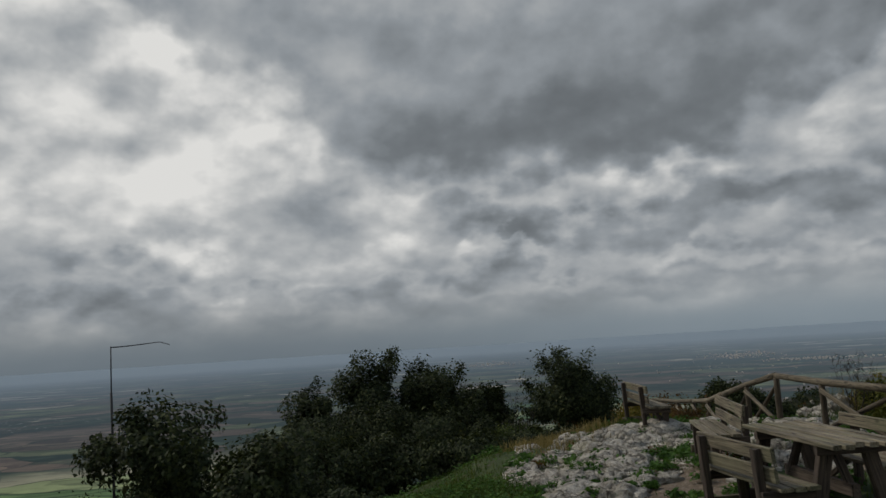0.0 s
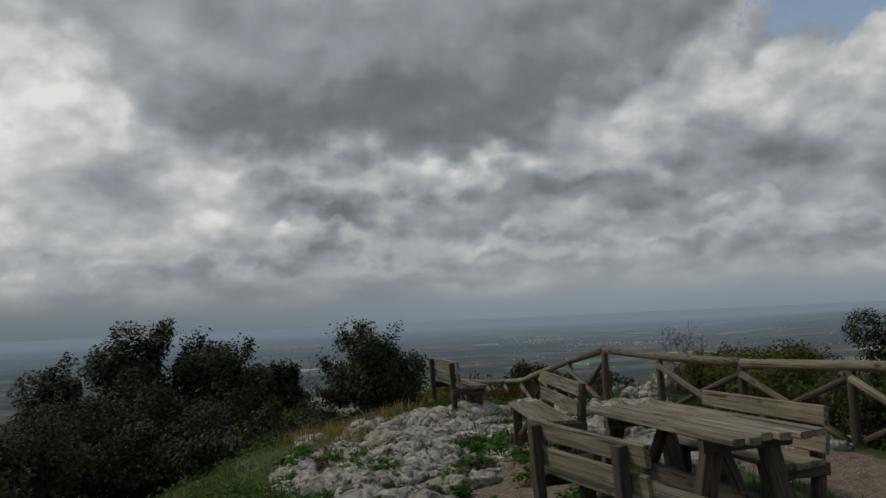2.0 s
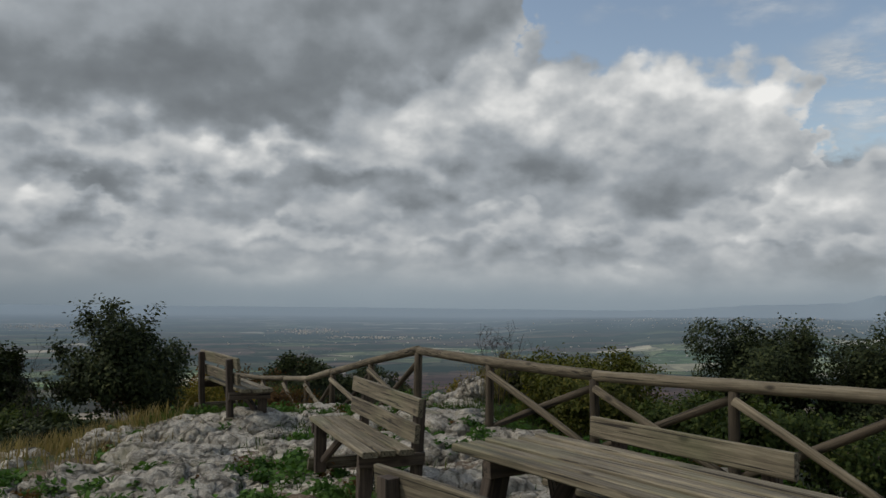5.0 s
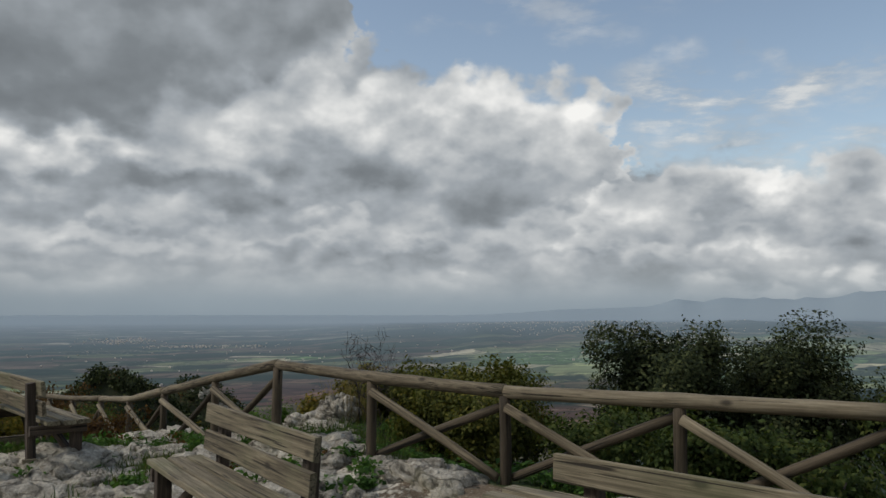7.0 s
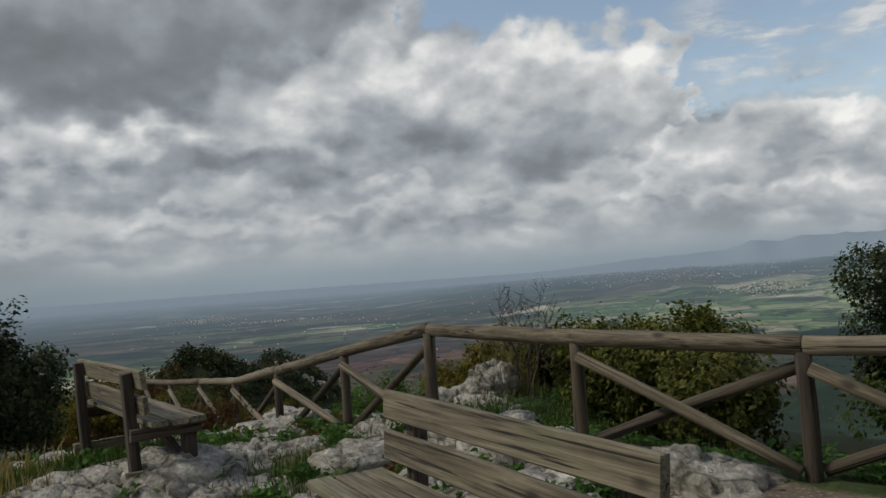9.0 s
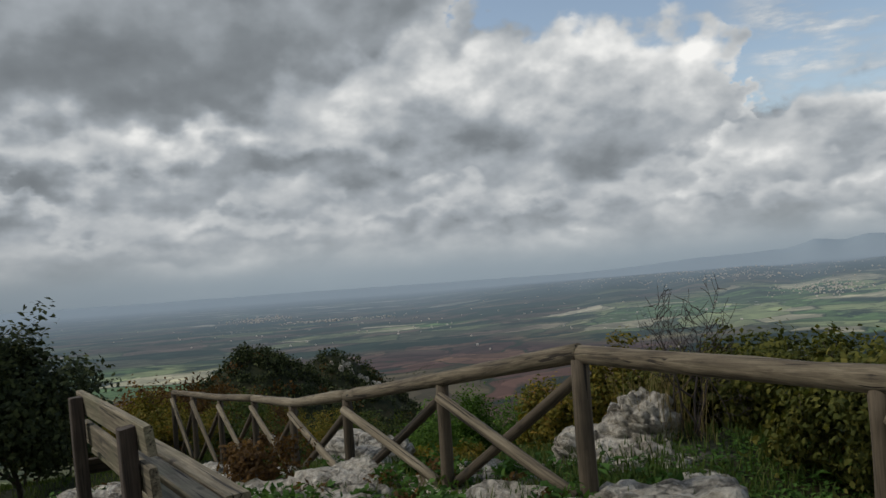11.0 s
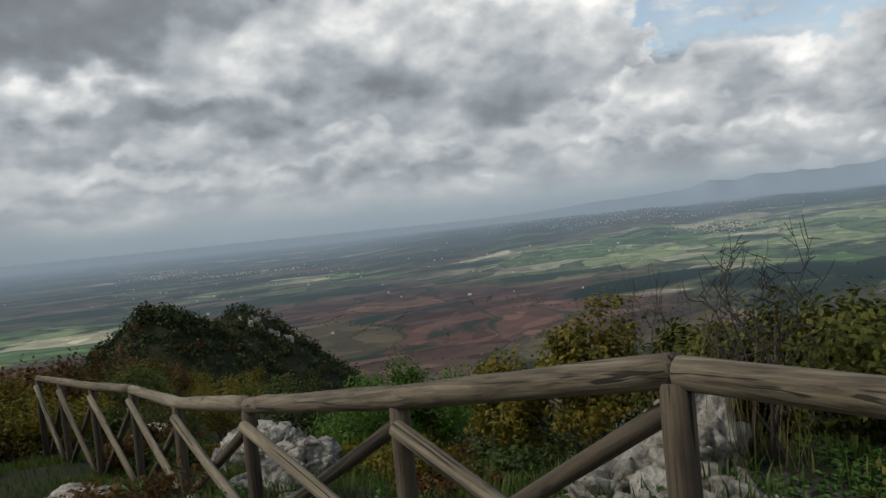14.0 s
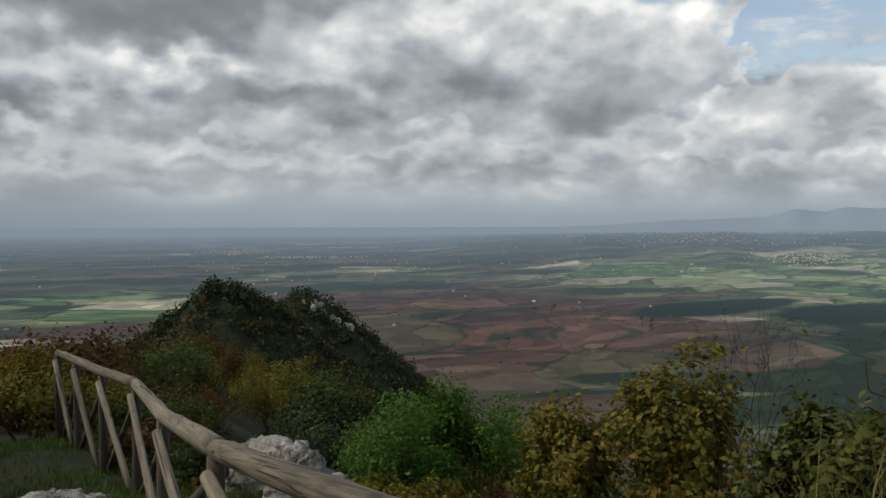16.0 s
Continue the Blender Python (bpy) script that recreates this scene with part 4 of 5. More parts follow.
def leaves_mesh(name, twigs, rng, count, size, loose, low, deep, long=1.5, wide=1.0, fill=0.0):
    """Single folded leaves in sprays along the twigs."""
    npr = np.random.RandomState(rng.randrange(1 << 30))
    A, B = np.array([p for p, q in twigs]), np.array([q for p, q in twigs])
    weight = npr.gamma(1.2, 1.0, len(A)) * np.linalg.norm(B - A, axis=1)
    pick = npr.choice(len(A), count, p=weight / weight.sum())
    P = A[pick] + (B - A)[pick] * npr.uniform(0, 1.1, (count, 1))
    far = np.clip(npr.normal(size=(len(A), 5, 3)), -1.3, 1.3) * loose
    P = P + far[pick, npr.randint(0, 5, count)] * npr.uniform(0.2, 1.2, (count, 1)) + npr.normal(size=(count, 3)) * loose * 0.33
    mid = np.array([0, 0, low + deep * 0.45])
    packed = int(count * fill)
    if packed:
        # sprays gathered into lobes that fill the crown
        lobes = 22
        c = npr.normal(size=(lobes, 3))
        c /= np.linalg.norm(c, axis=1)[:, None]
        c *= npr.uniform(0.25, 0.80, (lobes, 1)) * np.array([wide, wide, deep * 0.5])
        size_l = npr.uniform(0.20, 0.36, lobes) * wide
        which = npr.randint(0, lobes, packed)
        d = npr.normal(size=(packed, 3))
        d /= np.linalg.norm(d, axis=1)[:, None]
        P[:packed] = c[which] + d * (size_l[which] * npr.uniform(0.45, 1.08, packed))[:, None] + np.array([0, 0, low + deep * 0.5])
    v = P - mid
    v /= np.linalg.norm(v, axis=1)[:, None]
    n = v + npr.normal(0, 0.65, (count, 3)) + np.array([0, 0, 0.45])
    n /= np.linalg.norm(n, axis=1)[:, None]
    t = np.cross(n, npr.normal(size=(count, 3)))
    t /= np.linalg.norm(t, axis=1)[:, None]
    b = np.cross(n, t)
    s = size * npr.uniform(0.6, 1.3, count)[:, None]
    a0, a1 = P - t * s * long * 0.5, P + t * s * long * 0.5
    m = n * s * 0.12
    l, r = P - b * s * 0.42 + m, P + b * s * 0.42 + m
    verts = np.stack([a0, l, a1, r], 1).reshape(-1, 3)
    k = np.arange(count)[:, None] * 4
    faces = np.concatenate([k + [0, 3, 1], k + [3, 2, 1]], 1).reshape(-1, 3)
    me = bpy.data.meshes.new(name)
    me.from_pydata(verts.tolist(), [], faces.tolist())
    return me


def plant(kind, x, y, top, wide, mat, leaves, leaf, seed, label, lobes=7, bare=0.0, bark=None, deep=None, lean=(0, 0), group=""):
    """A shrub or small tree standing at x, y whose crown ends at the height top."""
    rng = random.Random(seed)
    z = hz(x, y) - 0.05
    tall = max(0.4, top - z)
    m = Matrix.Translation((x, y, z))
    tree = thing(kind, m, label, "tree" if kind.endswith("tree") else "shrub", group)
    crown_h = min(tall * 0.85, deep if deep else wide * 1.9)
    cz = tall - crown_h * 0.5
    tips, sticks = [], []
    stems = 1 if kind.endswith("tree") else 4
    for s in range(stems):
        verts, faces = [], []
        a = 2 * math.pi * s / stems + rng.uniform(-0.4, 0.4)
        out = 0.2 if stems == 1 else 0.42
        start = Vector((math.cos(a) * 0.05 * stems, math.sin(a) * 0.05 * stems, 0))
        grow(verts, faces, rng, start, (math.cos(a) * out, math.sin(a) * out, 1), tall * 0.62, 0.018 * tall + 0.012, 3 if leaves else 4, tips, 0.6 if leaves else 0.66, 0.10 if leaves else 0.03)
        sticks.append((verts, faces))
    hmax = max(v.z for vs, _ in sticks for v in vs)
    reach = sorted(math.hypot(v.x, v.y) for vs, _ in sticks for v in vs)
    wmax = reach[int(len(reach) * (0.86 if leaves else 1.0)) - 1]
    fz, fw = tall * (1.0 if bare else 0.93) / hmax, wide * (1.0 if bare else 0.85) / wmax
    for verts, faces in sticks:
        for v in verts:
            v.z *= fz
            v.x *= fw
            v.y *= fw
        part("trunk" if stems == 1 else "stem", mesh_of("trunk", verts, faces, True), bark or BARK, tree)
    if leaves:
        low = tall - crown_h
        sc = Vector((fw, fw, fz))
        twigs = [(Vector(map(lambda u, k: u * k, p, sc)), Vector(map(lambda u, k: u * k, q, sc))) for p, q in tips]
        twigs = [pq for pq in twigs if pq[1].z > low] or twigs
        part("crown", leaves_mesh("crown", twigs, rng, int(leaves * 1.7), leaf * 0.74, wide * (0.12 if stems == 1 else 0.13), low, crown_h, wide=wide * 1.05, fill=0.68 if stems == 1 else 0.3), mat, tree)
    return tree


DARK = "dark evergreen oak with a ragged crown below the hilltop"
plant("oak_tree", -4.35, 14.0, 1.45, 1.25, LEAF_DARK, 5200, 0.095, 1, "dark evergreen oak sapling with a sparse crown beside a thin pole", 7, deep=1.9)
plant("oak_tree", -1.94, 10.6, 1.03, 0.8, LEAF_DARK, 4200, 0.07, 2, DARK, 6, deep=1.6)
plant("oak_shrub", -2.31, 13.5, 0.34, 1.15, LEAF_DARK, 7000, 0.07, 3, "dense dark evergreen shrub on the slope", 6, deep=1.8)
plant("oak_tree", -2.6, 24.4, 1.32, 1.35, LEAF_DARK, 17000, 0.095, 4, DARK, 7, deep=4.2)
plant("oak_tree", -0.85, 25.0, 2.10, 1.5, LEAF_DARK, 17000, 0.095, 5, DARK, 9, deep=4.2)
plant("oak_tree", 0.75, 25.0, 1.38, 1.6, LEAF_DARK, 17000, 0.095, 6, DARK, 8, deep=4.2)
plant("oak_tree", 2.15, 24.3, 0.60, 1.45, LEAF_DARK, 17000, 0.09, 7, DARK, 7, deep=4.2)
plant("oak_shrub", 0.1, 21.0, -0.30, 1.6, LEAF_DARK, 12000, 0.085, 8, "dense dark evergreen shrub on the slope", 7, deep=1.8)
plant("oak_shrub", -1.9, 20.4, -0.30, 1.6, LEAF_DARK, 12000, 0.085, 9, "dense dark evergreen shrub on the slope", 7, deep=1.8)
plant("bare_shrub", 3.0, 20.2, 0.95, 0.55, None, 0, 0, 10, "leafless shrub with fine upright twigs between evergreens", bare=1, bark=TWIG)
plant("oak_tree", 5.35, 23.2, 1.66, 1.6, LEAF_DARK, 13000, 0.09, 11, "rounded dark evergreen oak standing behind the far bench", 9, deep=3.0)
plant("scrub", 3.00, 20.6, -0.30, 0.7, LEAF_MID, 3500, 0.06, 12, "low grey-green shrub among rocks", 6, deep=1.0)
plant("oak_tree", 9.6, 11.05, 1.55, 1.0, LEAF_DARK, 30000, 0.042, 13, "leafy dark oak growing up behind the rail fence", 8, deep=2.6)
plant("oak_tree", 10.4, 9.95, 1.52, 1.15, LEAF_DARK, 36000, 0.042, 14, "leafy dark oak growing up behind the rail fence", 9, deep=2.8)
plant("oak_tree", 10.8, 8.4, 1.1, 0.9, LEAF_MID, 11000, 0.06, 15, "leafy oak with yellowing leaves behind the rail fence", 8, deep=2.4)
plant("scrub", 9.0, 13.0, 0.95, 0.85, LEAF_OLIVE, 9000, 0.055, 16, "green and yellow shrub pressed against the fence", 8, deep=1.6)
plant("scrub", 9.5, 14.3, 0.85, 0.75, LEAF_OLIVE, 6500, 0.055, 17, "olive-green shrub with bare twigs above a boulder", 7, deep=1.5)
plant("bare_shrub", 8.45, 14.5, 1.33, 0.6, None, 0, 0, 18, "bare branching shrub above the boulder", bare=1, bark=TWIG)
plant("bare_shrub", 11.6, 17.0, 0.95, 0.7, None, 0, 0, 19, "bare branching shrub above the boulder", bare=1, bark=TWIG)
plant("scrub", 10.35, 16.95, 0.80, 0.55, LEAF_FALL, 4600, 0.055, 20, "slender shrub with yellow-green autumn leaves", 7, deep=1.7)
plant("scrub", 10.3, 17.85, 0.34, 0.48, LEAF_FALL, 4000, 0.055, 21, "slender shrub with yellowing autumn leaves", 7, deep=1.7)
plant("broadleaf_tree", 11.6, 21.15, -0.17, 1.35, LEAF_LIGHT, 20000, 0.05, 22, "fresh bright green rounded tree on the slope below the fence", 9, deep=2.4)
plant("broom_shrub", 7.75, 8.75, 0.62, 0.7, LEAF_MID, 5200, 0.045, 23, "feathery green shrub growing through the fence", 8, deep=1.1)
plant("broom_shrub", 7.65, 10.35, 0.72, 0.6, LEAF_MID, 5600, 0.045, 29, "feathery green shrub growing through the fence", 8, deep=1.2)
plant("broom_shrub", 7.50, 9.45, 0.72, 0.65, LEAF_MID, 5600, 0.045, 28, "feathery green shrub growing through the fence", 8, deep=1.1)
plant("broom_shrub", 8.10, 7.4, 0.55, 0.75, LEAF_MID, 5200, 0.045, 24, "feathery green shrub growing through the fence", 8, deep=1.1)
for k, (x, y, top, wide) in enumerate(((8.3, 12.2, 0.75, 0.55), (9.9, 13.5, 0.9, 0.7), (9.3, 15.2, 0.75, 0.45))):
    plant("scrub", x, y, top, wide, LEAF_OLIVE, 4800, 0.05, 160 + k, "yellowing olive-green shrub behind the rail fence", 7, deep=1.4, group="olive shrubs by the fence")
plant("scrub", 6.25, 17.4, 0.18, 0.42, LEAF_RUST, 1700, 0.04, 25, "small russet shrub on the rocky ground by the fence", 6, deep=0.7)
plant("scrub", 8.20, 27, -0.35, 1.0, LEAF_FALL, 4000, 0.06, 26, "brownish thicket at the end of the fence", 7, deep=1.6)
plant("scrub", 5.90, 26.5, -0.10, 1.1, LEAF_RUST, 4000, 0.06, 27, "brownish thicket at the end of the fence", 7, deep=1.6)
EVER = "dense dark evergreen shrub on the slope"
for k, (x, y, top, wide) in enumerate(((-2.3, 22.6, 0.25, 1.5), (-0.6, 22.8, 0.45, 1.5), (1.0, 22.9, 0.25, 1.5), (2.5, 22.5, -0.2, 1.2), (1.55, 17.3, -0.23, 1.2), (3.01, 17.9, -0.27, 1.0), (-3.72, 14.5, 0.02, 1.3), (-4.49, 11.6, -0.07, 1.2), (-1.07, 12.9, -0.39, 0.9), (-2.73, 17.5, 0.40, 1.4), (-5.28, 17, -0.47, 1.6))):
    plant("oak_shrub", x, y, top, wide, LEAF_DARK, 7000, 0.08, 60 + k, EVER, 7, deep=1.9)
for k, (x, y, top, wide) in enumerate(((8.3, 6.1, 0.62, 0.8), (8.2, 4.9, 0.75, 0.8), (8.6, 3.7, 0.9, 0.9), (9.2, 7.6, 0.5, 0.9))):
    plant("broom_shrub", x, y, top, wide, LEAF_MID, 5500, 0.05, 70 + k, "feathery green shrub growing through the fence", 8, deep=1.4)
for k, (x, y, top, wide, mat) in enumerate(((9.6, 17.3, -0.55, 0.7, LEAF_MID), (10.8, 16.1, -0.2, 0.7, LEAF_MID), (11.9, 18.6, -0.9, 0.9, LEAF_DARK), (9.4, 18.9, -0.95, 0.7, LEAF_FALL),
                                           (10.1, 20.0, -1.2, 0.8, LEAF_MID), (8.7, 17.2, -0.75, 0.5, LEAF_RUST), (12.6, 16.6, -0.6, 0.9, LEAF_MID), (9.0, 20.8, -1.3, 0.7, LEAF_RUST),
                                           (13.2, 20.2, -1.6, 1.1, LEAF_DARK), (11.0, 13.9, 0.15, 0.8, LEAF_MID), (10.2, 15.0, 0.3, 0.6, LEAF_FALL), (10.9, 22.8, -2.2, 1.0, LEAF_RUST))):
    plant("scrub", x, y, top, wide, mat, 4200, 0.055, 80 + k, "tangled scrub below the fence", 7, deep=1.5, group="scrub on the slope")
for k, (x, y, top, wide, mat) in enumerate(((8.9, 23.5, -0.95, 0.6, LEAF_RUST), (9.6, 25.2, -1.0, 0.8, LEAF_MID), (9.0, 26.6, -0.8, 0.8, LEAF_FALL), (10.5, 26.6, -1.3, 1.0, LEAF_RUST), (8.8, 22.2, -1.0, 0.5, LEAF_MID),
                                           (10.2, 24.2, -1.7, 0.7, LEAF_FALL), (9.5, 22.6, -1.6, 0.6, LEAF_RUST), (11.4, 25.4, -2.0, 0.9, LEAF_DARK), (7.0, 28.0, -0.6, 1.0, LEAF_MID))):
    plant("scrub", x, y, top, wide, mat, 4200, 0.055, 120 + k, "tangled autumn scrub below the fence", 7, deep=1.5, group="scrub on the slope")
# thickets on the slope between the fence and the hill
kinds = (LEAF_RUST, LEAF_MID, LEAF_DARK, LEAF_FALL)
rs_ = random.Random(31)
for i in range(44):
    bear, dist = radians(rs_.uniform(10, 42)), rs_.uniform(15, 58)
    x, y = 5.5 + dist * math.sin(bear), 13.5 + dist * math.cos(bear)
    drop = -7.6 - max(0, math.degrees(bear) - 23) * 0.36 + rs_.uniform(-2.0, 0.6)
    if 1.6 + dist * math.tan(radians(drop)) - hz(x, y) > 4.5 or 1.6 + dist * math.tan(radians(drop)) - hz(x, y) < 0.5:
        drop = math.degrees(math.atan((hz(x, y) + rs_.uniform(1.4, 2.6) - 1.6) / dist))
    plant("scrub", x, y, 1.6 + dist * math.tan(radians(drop)), rs_.uniform(1.2, 2.0), kinds[i % 4], 4200, 0.10, 200 + i, "thicket of autumn scrub on the steep slope", 7, deep=2.6, group="scrub on the slope")


def crowns(name, x, y, size, per, mat, label, seed, lift=0.5):
    """Woodland: many small ragged crowns in one piece."""
    npr = np.random.RandomState(seed)
    c = np.stack([x, y, height(x, y) + size * lift], -1)
    v = npr.normal(size=(len(x), per, 3))
    v /= np.linalg.norm(v, axis=2)[..., None]
    lump = npr.normal(size=(len(x), 1, 3)) * 0.3
    P = c[:, None] + (v * npr.uniform(0.45, 1.1, (len(x), per, 1)) + lump * npr.choice([-1, 0, 1], (len(x), per, 1))) * size[:, None, None] * np.array([1, 1, 0.85])
    nn = v + npr.normal(0, 0.5, v.shape)
    nn /= np.linalg.norm(nn, axis=2)[..., None]
    t = np.cross(nn, npr.normal(size=v.shape))
    t /= np.linalg.norm(t, axis=2)[..., None]
    b = np.cross(nn, t)
    s = npr.uniform(0.12, 0.26, (len(x), per, 1)) * size[:, None, None]
    verts = np.stack([P - t * s, P + b * s * 0.8, P + t * s, P - b * s * 0.8], 2).reshape(-1, 3)
    k = np.arange(len(verts) // 4)[:, None] * 4 + np.array([0, 1, 2, 3])
    me = bpy.data.meshes.new(name)
    me.from_pydata(verts.tolist(), [], k.tolist())
    me.materials.append(mat)
    tagged(new(name, me), label, "woods", kind="stuff")


def make_woods():
    npr = np.random.RandomState(9)
    n = 14500
    x, y = npr.uniform(0, 135, n), npr.uniform(36, 220, n)
    s_, o_ = (x - 7.5) * 0.423 + (y - 25) * 0.906, (x - 7.5) * 0.906 - (y - 25) * 0.423
    keep = (np.abs(o_) < 14 + s_ * 0.35) & (s_ < 150) & (s_ > 40)
    x, y, s_ = x[keep], y[keep], s_[keep]
    rusty = npr.rand(len(x)) < np.where(s_ < 70, 0.34, 0.05)
    size = npr.uniform(0.5, 1.4, len(x))
    crowns("hill_woods", x[~rusty], y[~rusty], size[~rusty], 56, LEAF_DARK, "dark evergreen woodland covering the two-headed hill", 1)
    crowns("hill_woods", x[rusty], y[rusty], size[rusty], 56, LEAF_RUST, "russet autumn trees among the evergreens of the hill", 2)
    # hedges and single trees of the plain
    xs, ys = [], []
    for i in range(95):
        bear, d = radians(npr.uniform(4, 80)), npr.uniform(1350, 2600)
        px, py, a = d * math.sin(bear), d * math.cos(bear), npr.choice([0.5, 2.07]) + npr.normal(0, 0.2)
        for q in range(npr.randint(1, 26)):
            g = q * npr.uniform(9, 16)
            xs.append(px + g * math.cos(a) + npr.normal(0, 3))
            ys.append(py + g * math.sin(a) + npr.normal(0, 3))
    xs, ys = np.array(xs), np.array(ys)
    crowns("plain_trees", xs, ys, npr.uniform(2.5, 5.5, len(xs)), 16, LEAF_DARK, "hedgerows and lone trees on the plain far below", 3, 0.8)


make_woods()


def make_town(name, bearing, km, wide, deep, n, seed, label):
    """A far town: small pale houses with pitched roofs, in one piece."""
    npr = np.random.RandomState(seed)
    rs = np.linspace(600, 4890, 4000)
    verts, faces = [], []
    for i in range(n):
        b, true = radians(bearing + npr.normal(0, wide)), km * 1000 * (1 + npr.normal(0, deep))
        r = float(np.interp(true, true_far(rs), rs))
        x, y = HEART[0] + r * math.sin(b), HEART[1] + r * math.cos(b)
        z = hz(x, y)
        k = r / true
        w, l, h = npr.uniform(4, 8) * k, npr.uniform(5, 15) * k, npr.uniform(3, 6) * k
        a = npr.uniform(0, 3.14)
        c, s = math.cos(a), math.sin(a)
        o = len(verts)
        for zz in (-1.0, h):
            for u, v in ((-w, -l), (w, -l), (w, l), (-w, l)):
                verts.append((x + (u * c - v * s) / 2, y + (u * s + v * c) / 2, z + zz))
        for v in (-l, l):
            verts.append((x + (-v * s) / 2, y + (v * c) / 2, z + h * 1.35))
        faces += [(o, o + 1, o + 5, o + 4), (o + 1, o + 2, o + 6, o + 5), (o + 2, o + 3, o + 7, o + 6), (o + 3, o, o + 4, o + 7),
                  (o + 4, o + 5, o + 8), (o + 6, o + 7, o + 9), (o + 5, o + 6, o + 9, o + 8), (o + 7, o + 4, o + 8, o + 9)]
    me = mesh_of(name, verts, faces)
    me.materials.append(WALL)
    tagged(new(name, me), label, "town", kind="stuff")


make_town("village", 64.0, 6.0, 1.6, 0.05, 190, 1, "pale houses of a far village on the plain")
make_town("town", 24.5, 8.5, 1.1, 0.05, 170, 2, "pale houses and sheds of a distant town")
make_town("town", 59, 8.2, 4.5, 0.05, 200, 6, "pale houses strung along low wooded hills")
make_town("town", 30, 7.0, 2.2, 0.02, 120, 7, "long pale sheds and houses of a distant town")
make_town("town", 57, 11, 6, 0.10, 220, 3, "scattered pale houses on far foothills")
make_town("farms", 35, 5.5, 14, 0.25, 110, 4, "scattered pale farmhouses on the plain")
make_town("town", 6.5, 10, 1.6, 0.05, 160, 5, "pale houses of a distant town in haze")


# ---- grass and weeds ----
def blades(name, n, area, accept, tall, mat, label, seed, wide=0.006, leafy=False):
    npr = np.random.RandomState(seed)
    x = npr.uniform(area[0], area[1], n)
    y = npr.uniform(area[2], area[3], n)
    keep = npr.rand(n) < accept(x, y)
    x, y = x[keep], y[keep]
    z = height(x, y)
    n = len(x)
    a = npr.uniform(0, 6.28, n)
    h = tall * npr.uniform(0.4, 1.2, n)
    lean = npr.uniform(0.1, 0.7, n) * h
    d = np.stack([np.cos(a), np.sin(a), np.zeros(n)], -1)
    s = np.stack([-np.sin(a), np.cos(a), np.zeros(n)], -1)
    base = np.stack([x, y, z - 0.01], -1)
    up = np.array([0, 0, 1.0])
    if leafy:
        w = h * 0.42
        c = base + up * (h * npr.uniform(0.3, 1.0, n))[:, None]
        tip = c + d * h[:, None] * 0.9 + up * (h * npr.uniform(-0.2, 0.35, n))[:, None]
        m = (c + tip) / 2 + up * (h * 0.12)[:, None]
        verts = np.stack([c, m + s * w[:, None] * 0.6, tip, m - s * w[:, None] * 0.6], 1).reshape(-1, 3)
    else:
        m = base + up * (h * 0.6)[:, None] + d * lean[:, None] * 0.35
        tip = base + up * h[:, None] + d * lean[:, None]
        verts = np.stack([base - s * wide, base + s * wide, m + s * wide * 0.8, tip, m - s * wide * 0.8], 1).reshape(-1, 3)
    if leafy:
        k = np.arange(n)[:, None] * 4
        faces = np.concatenate([k + [0, 1, 2], k + [0, 2, 3]], 1).reshape(-1, 3).tolist()
    else:
        k = np.arange(n)[:, None] * 5
        faces = (k + [0, 1, 2, 4]).tolist() + (k + [2, 3, 4]).tolist()
    me = bpy.data.meshes.new(name)
    me.from_pydata(verts.tolist(), [], faces)
    me.materials.append(mat)
    return tagged(new(name, me), label, "grass" if not leafy else "weeds", kind="stuff")


def clumps(x, y, s, seed, cut):
    return (wave(x, y, s, seed) > cut).astype(float)


def on_turf(x, y):
    g, r, w = covers(x, y)
    return np.clip(g - 0.35, 0, 1) * 1.5 * (0.25 + 0.75 * clumps(x, y, 2.6, 3.0, -0.1))


def herbs_at(x, y):
    g, r, w = covers(x, y)
    return np.clip(g - 0.35, 0, 1) * 1.6 * clumps(x, y, 2.1, 8.0, 0.05) * (1 - 0.6 * r)


def left_slope(x, y):
    return oval(x, y, -0.6, 9.3, 2.2, 5.0) * (0.4 + 0.6 * clumps(x, y, 1.7, 5.0, -0.3))


blades("grass", 110000, (-4, 9.5, 4.5, 24), on_turf, 0.10, GRASS, "short meadow grass between stones", 1)
blades("grass", 60000, (-3.5, 2.0, 4.5, 16), left_slope, 0.13, GRASS, "meadow grass on the grassy brow", 2)
blades("weeds", 26000, (-4, 9.5, 4.5, 22), herbs_at, 0.11, HERB, "low broad-leaved green weeds", 3, leafy=True)
blades("weeds", 26000, (-3, 2.2, 5.0, 13), lambda x, y: left_slope(x, y) * clumps(x, y, 1.2, 2.0, -0.2), 0.10, HERB, "low broad-leaved green weeds on the brow", 4, leafy=True)
blades("weeds", 30000, (6.9, 9.2, 6.5, 15), lambda x, y: 0.7 * clumps(x, y, 1.9, 6.0, -0.4), 0.055, HERB, "green weeds along the outside of the fence", 6, leafy=True)
blades("grass", 90000, (3, 10.5, 13.5, 29), lambda x, y: 0.2 + 0.6 * clumps(x, y, 1.6, 4.0, 0.0), 0.13, GRASS, "rough grass at the edge of the slope", 12)
blades("dry_grass", 9000, (1.8, 5.0, 14, 21), lambda x, y: oval(x, y, 3.0, 16.8, 1.2, 2.6) * 0.8, 0.26, STRAW, "tufts of dry straw-coloured grass", 5)
blades("dry_grass", 200, (8.0, 8.7, 14.2, 15.0), lambda x, y: oval(x, y, 8.35, 14.6, 0.3, 0.35), 0.75, STRAW, "tall dry grass stalks on the boulder", 7, 0.0022)


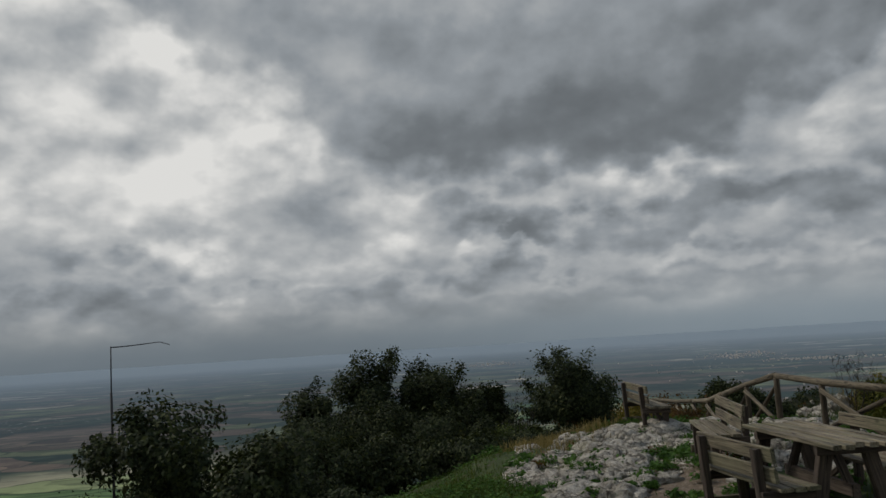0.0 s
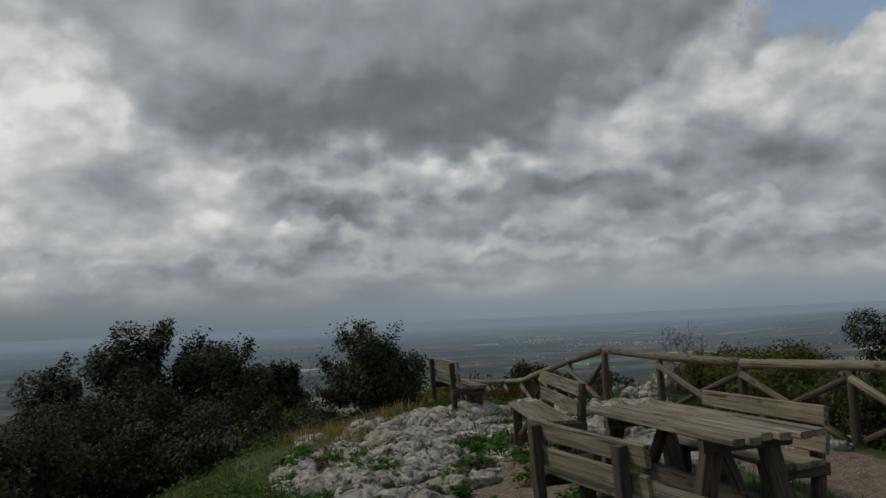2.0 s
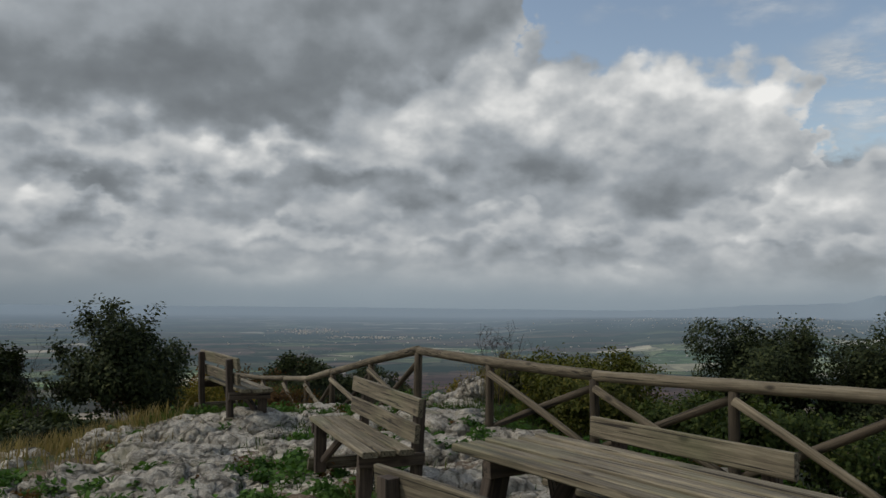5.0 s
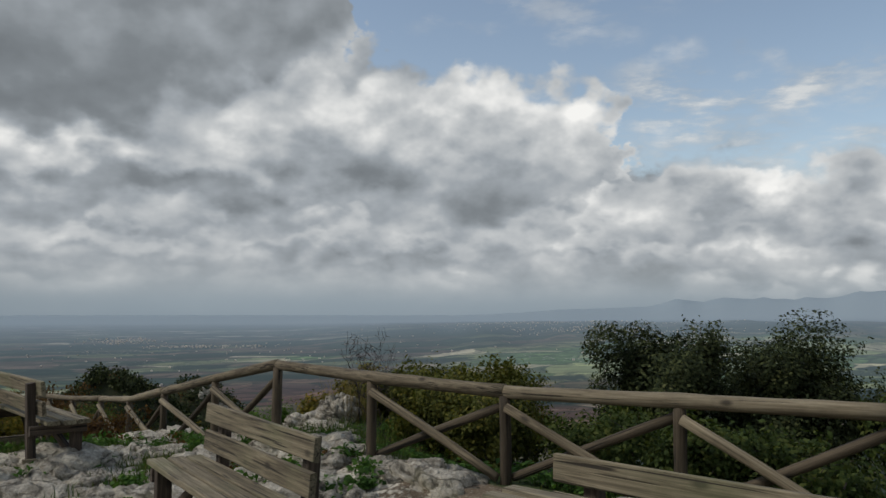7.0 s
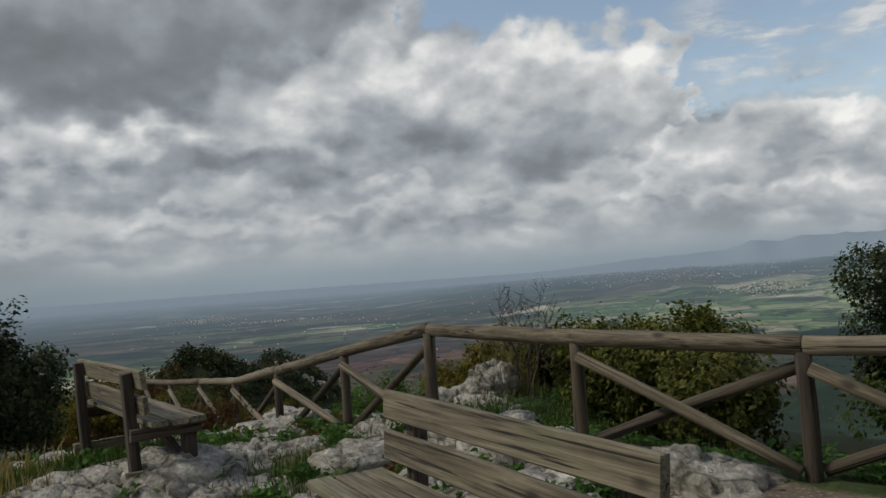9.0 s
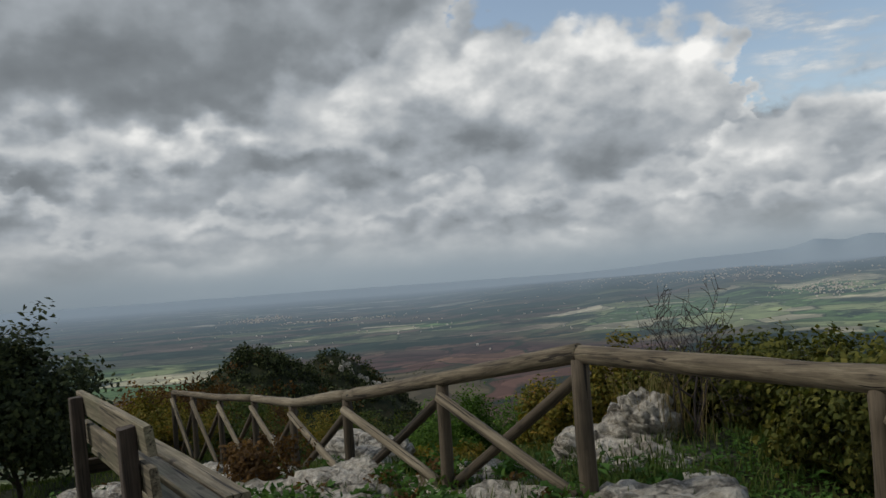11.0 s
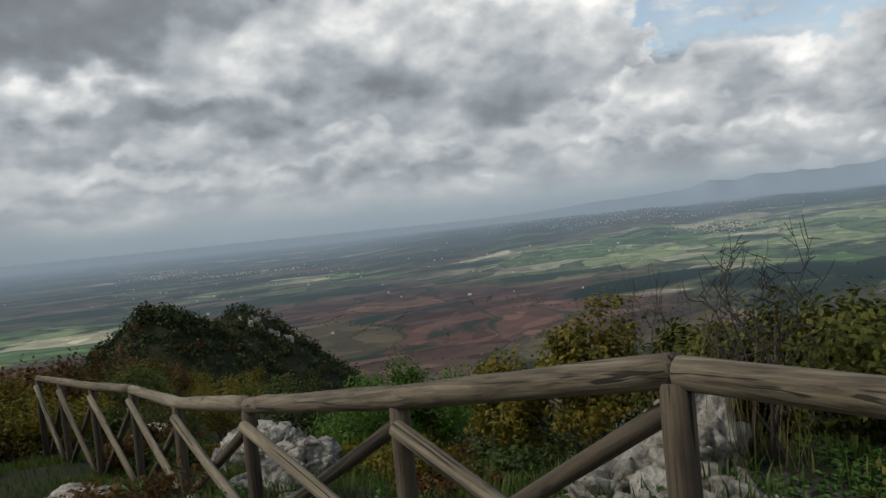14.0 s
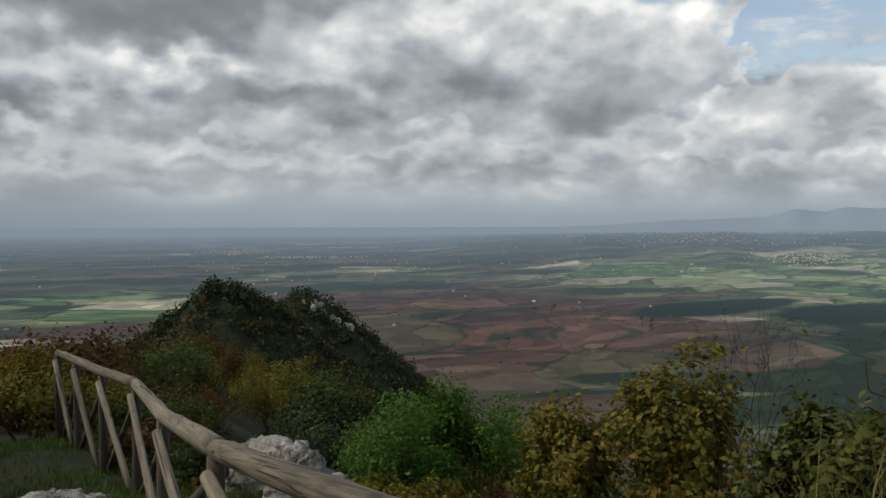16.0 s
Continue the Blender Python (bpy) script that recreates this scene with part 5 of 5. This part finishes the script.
def tufts(name, spots, mat, label, seed, leaf=0.05, per=110):
    """Leafy cushions of weed, a loose dome of small leaves each."""
    npr = np.random.RandomState(seed)
    P, S = [], []
    for x, y, r in spots:
        v = npr.normal(size=(per, 3))
        v /= np.linalg.norm(v, axis=1)[:, None]
        v[:, 2] = np.abs(v[:, 2]) * 0.75
        P.append(np.array([x, y, hz(x, y) + 0.03]) + v * r * npr.uniform(0.3, 1.05, (per, 1)))
        S.append(np.full(per, leaf) * npr.uniform(0.5, 1.3, per))
    P, S = np.vstack(P), np.concatenate(S)[:, None]
    n = npr.normal(size=P.shape) * 0.6 + np.array([0, 0, 1.0])
    n /= np.linalg.norm(n, axis=1)[:, None]
    t = np.cross(n, npr.normal(size=P.shape))
    t /= np.linalg.norm(t, axis=1)[:, None]
    b = np.cross(n, t)
    verts = np.stack([P - t * S * 0.7, P - b * S * 0.4 + n * S * 0.1, P + t * S * 0.7, P + b * S * 0.4 + n * S * 0.1], 1).reshape(-1, 3)
    k = np.arange(len(P))[:, None] * 4
    me = bpy.data.meshes.new(name)
    me.from_pydata(verts.tolist(), [], np.concatenate([k + [0, 3, 1], k + [3, 2, 1]], 1).reshape(-1, 3).tolist())
    me.materials.append(mat)
    tagged(new(name, me), label, "weeds", kind="stuff")


rw = random.Random(21)
green_spots, brown_spots = [], []
while len(green_spots) < 190:
    x, y = rw.uniform(1.4, 7.4), rw.uniform(9.8, 22)
    g, k, w = covers(np.array(x), np.array(y))
    if rw.random() < 0.15 + 0.7 * float(k):
        green_spots.append((x, y, rw.uniform(0.08, 0.24)))
        if rw.random() < 0.3:
            brown_spots.append((x + rw.uniform(-.3, .3), y + rw.uniform(-.3, .3), rw.uniform(0.07, 0.18)))
for i in range(30):
    green_spots.append((rw.uniform(0.8, 3.2), rw.uniform(8.6, 11.5), rw.uniform(0.06, 0.2)))
for i in range(46):
    green_spots.append((rw.uniform(3.2, 5.6), rw.choice((6.3, 6.5, 8.7, 8.9)) + rw.uniform(-0.4, 0.4), rw.uniform(0.06, 0.18)))
tufts("weeds", green_spots, HERB, "leafy green weed cushions growing between the rocks", 8)
tufts("weeds", brown_spots, LEAF_RUST, "withered russet weeds between the rocks", 9, 0.035)


# ---- pole with a streamer ----
def make_pole():
    x, y = -5.33, 15.0
    z = hz(x, y)
    p = thing("pole", Matrix.Translation((x, y, z)), "thin dark pole with a tape streaming from its tip", "pole")
    rng = random.Random(2)
    top = 2.23 - z
    part("shaft", pole("shaft", top - 0.75, 0.028, 0.023, rng, 8, 6), IRON, p, "", along((0, 0, -0.1), (0, 0, top - 0.85)))
    part("tip_rod", pole("tip_rod", 0.87, 0.013, 0.010, rng, 6, 4), IRON, p, "", along((0, 0, top - 0.87), (0, 0, top)))
    n = 24
    verts, faces = [], []
    for i in range(n):
        f = i / (n - 1)
        c = Vector((f * 1.08, 0.05 * math.sin(f * 4), -0.015 + 0.09 * f ** 2 * (1.6 - f) - 0.10 * max(0, f - 0.82) * 4 * f))
        for dz, dy in ((0.011, 0.0), (0.0, 0.004), (-0.011, 0.0), (0.0, -0.004)):
            verts.append(c + Vector((0, dy, dz * (1 - 0.4 * f))))
    for i in range(n - 1):
        for j in range(4):
            k = (j + 1) % 4
            faces.append((i * 4 + j, i * 4 + k, (i + 1) * 4 + k, (i + 1) * 4 + j))
    faces += [(3, 2, 1, 0), tuple(range((n - 1) * 4, n * 4))]
    part("streamer", mesh_of("streamer", verts, faces), RIBBON, p, "frayed dark tape blown sideways", Matrix.Translation((0, 0, top - 0.01)))


make_pole()
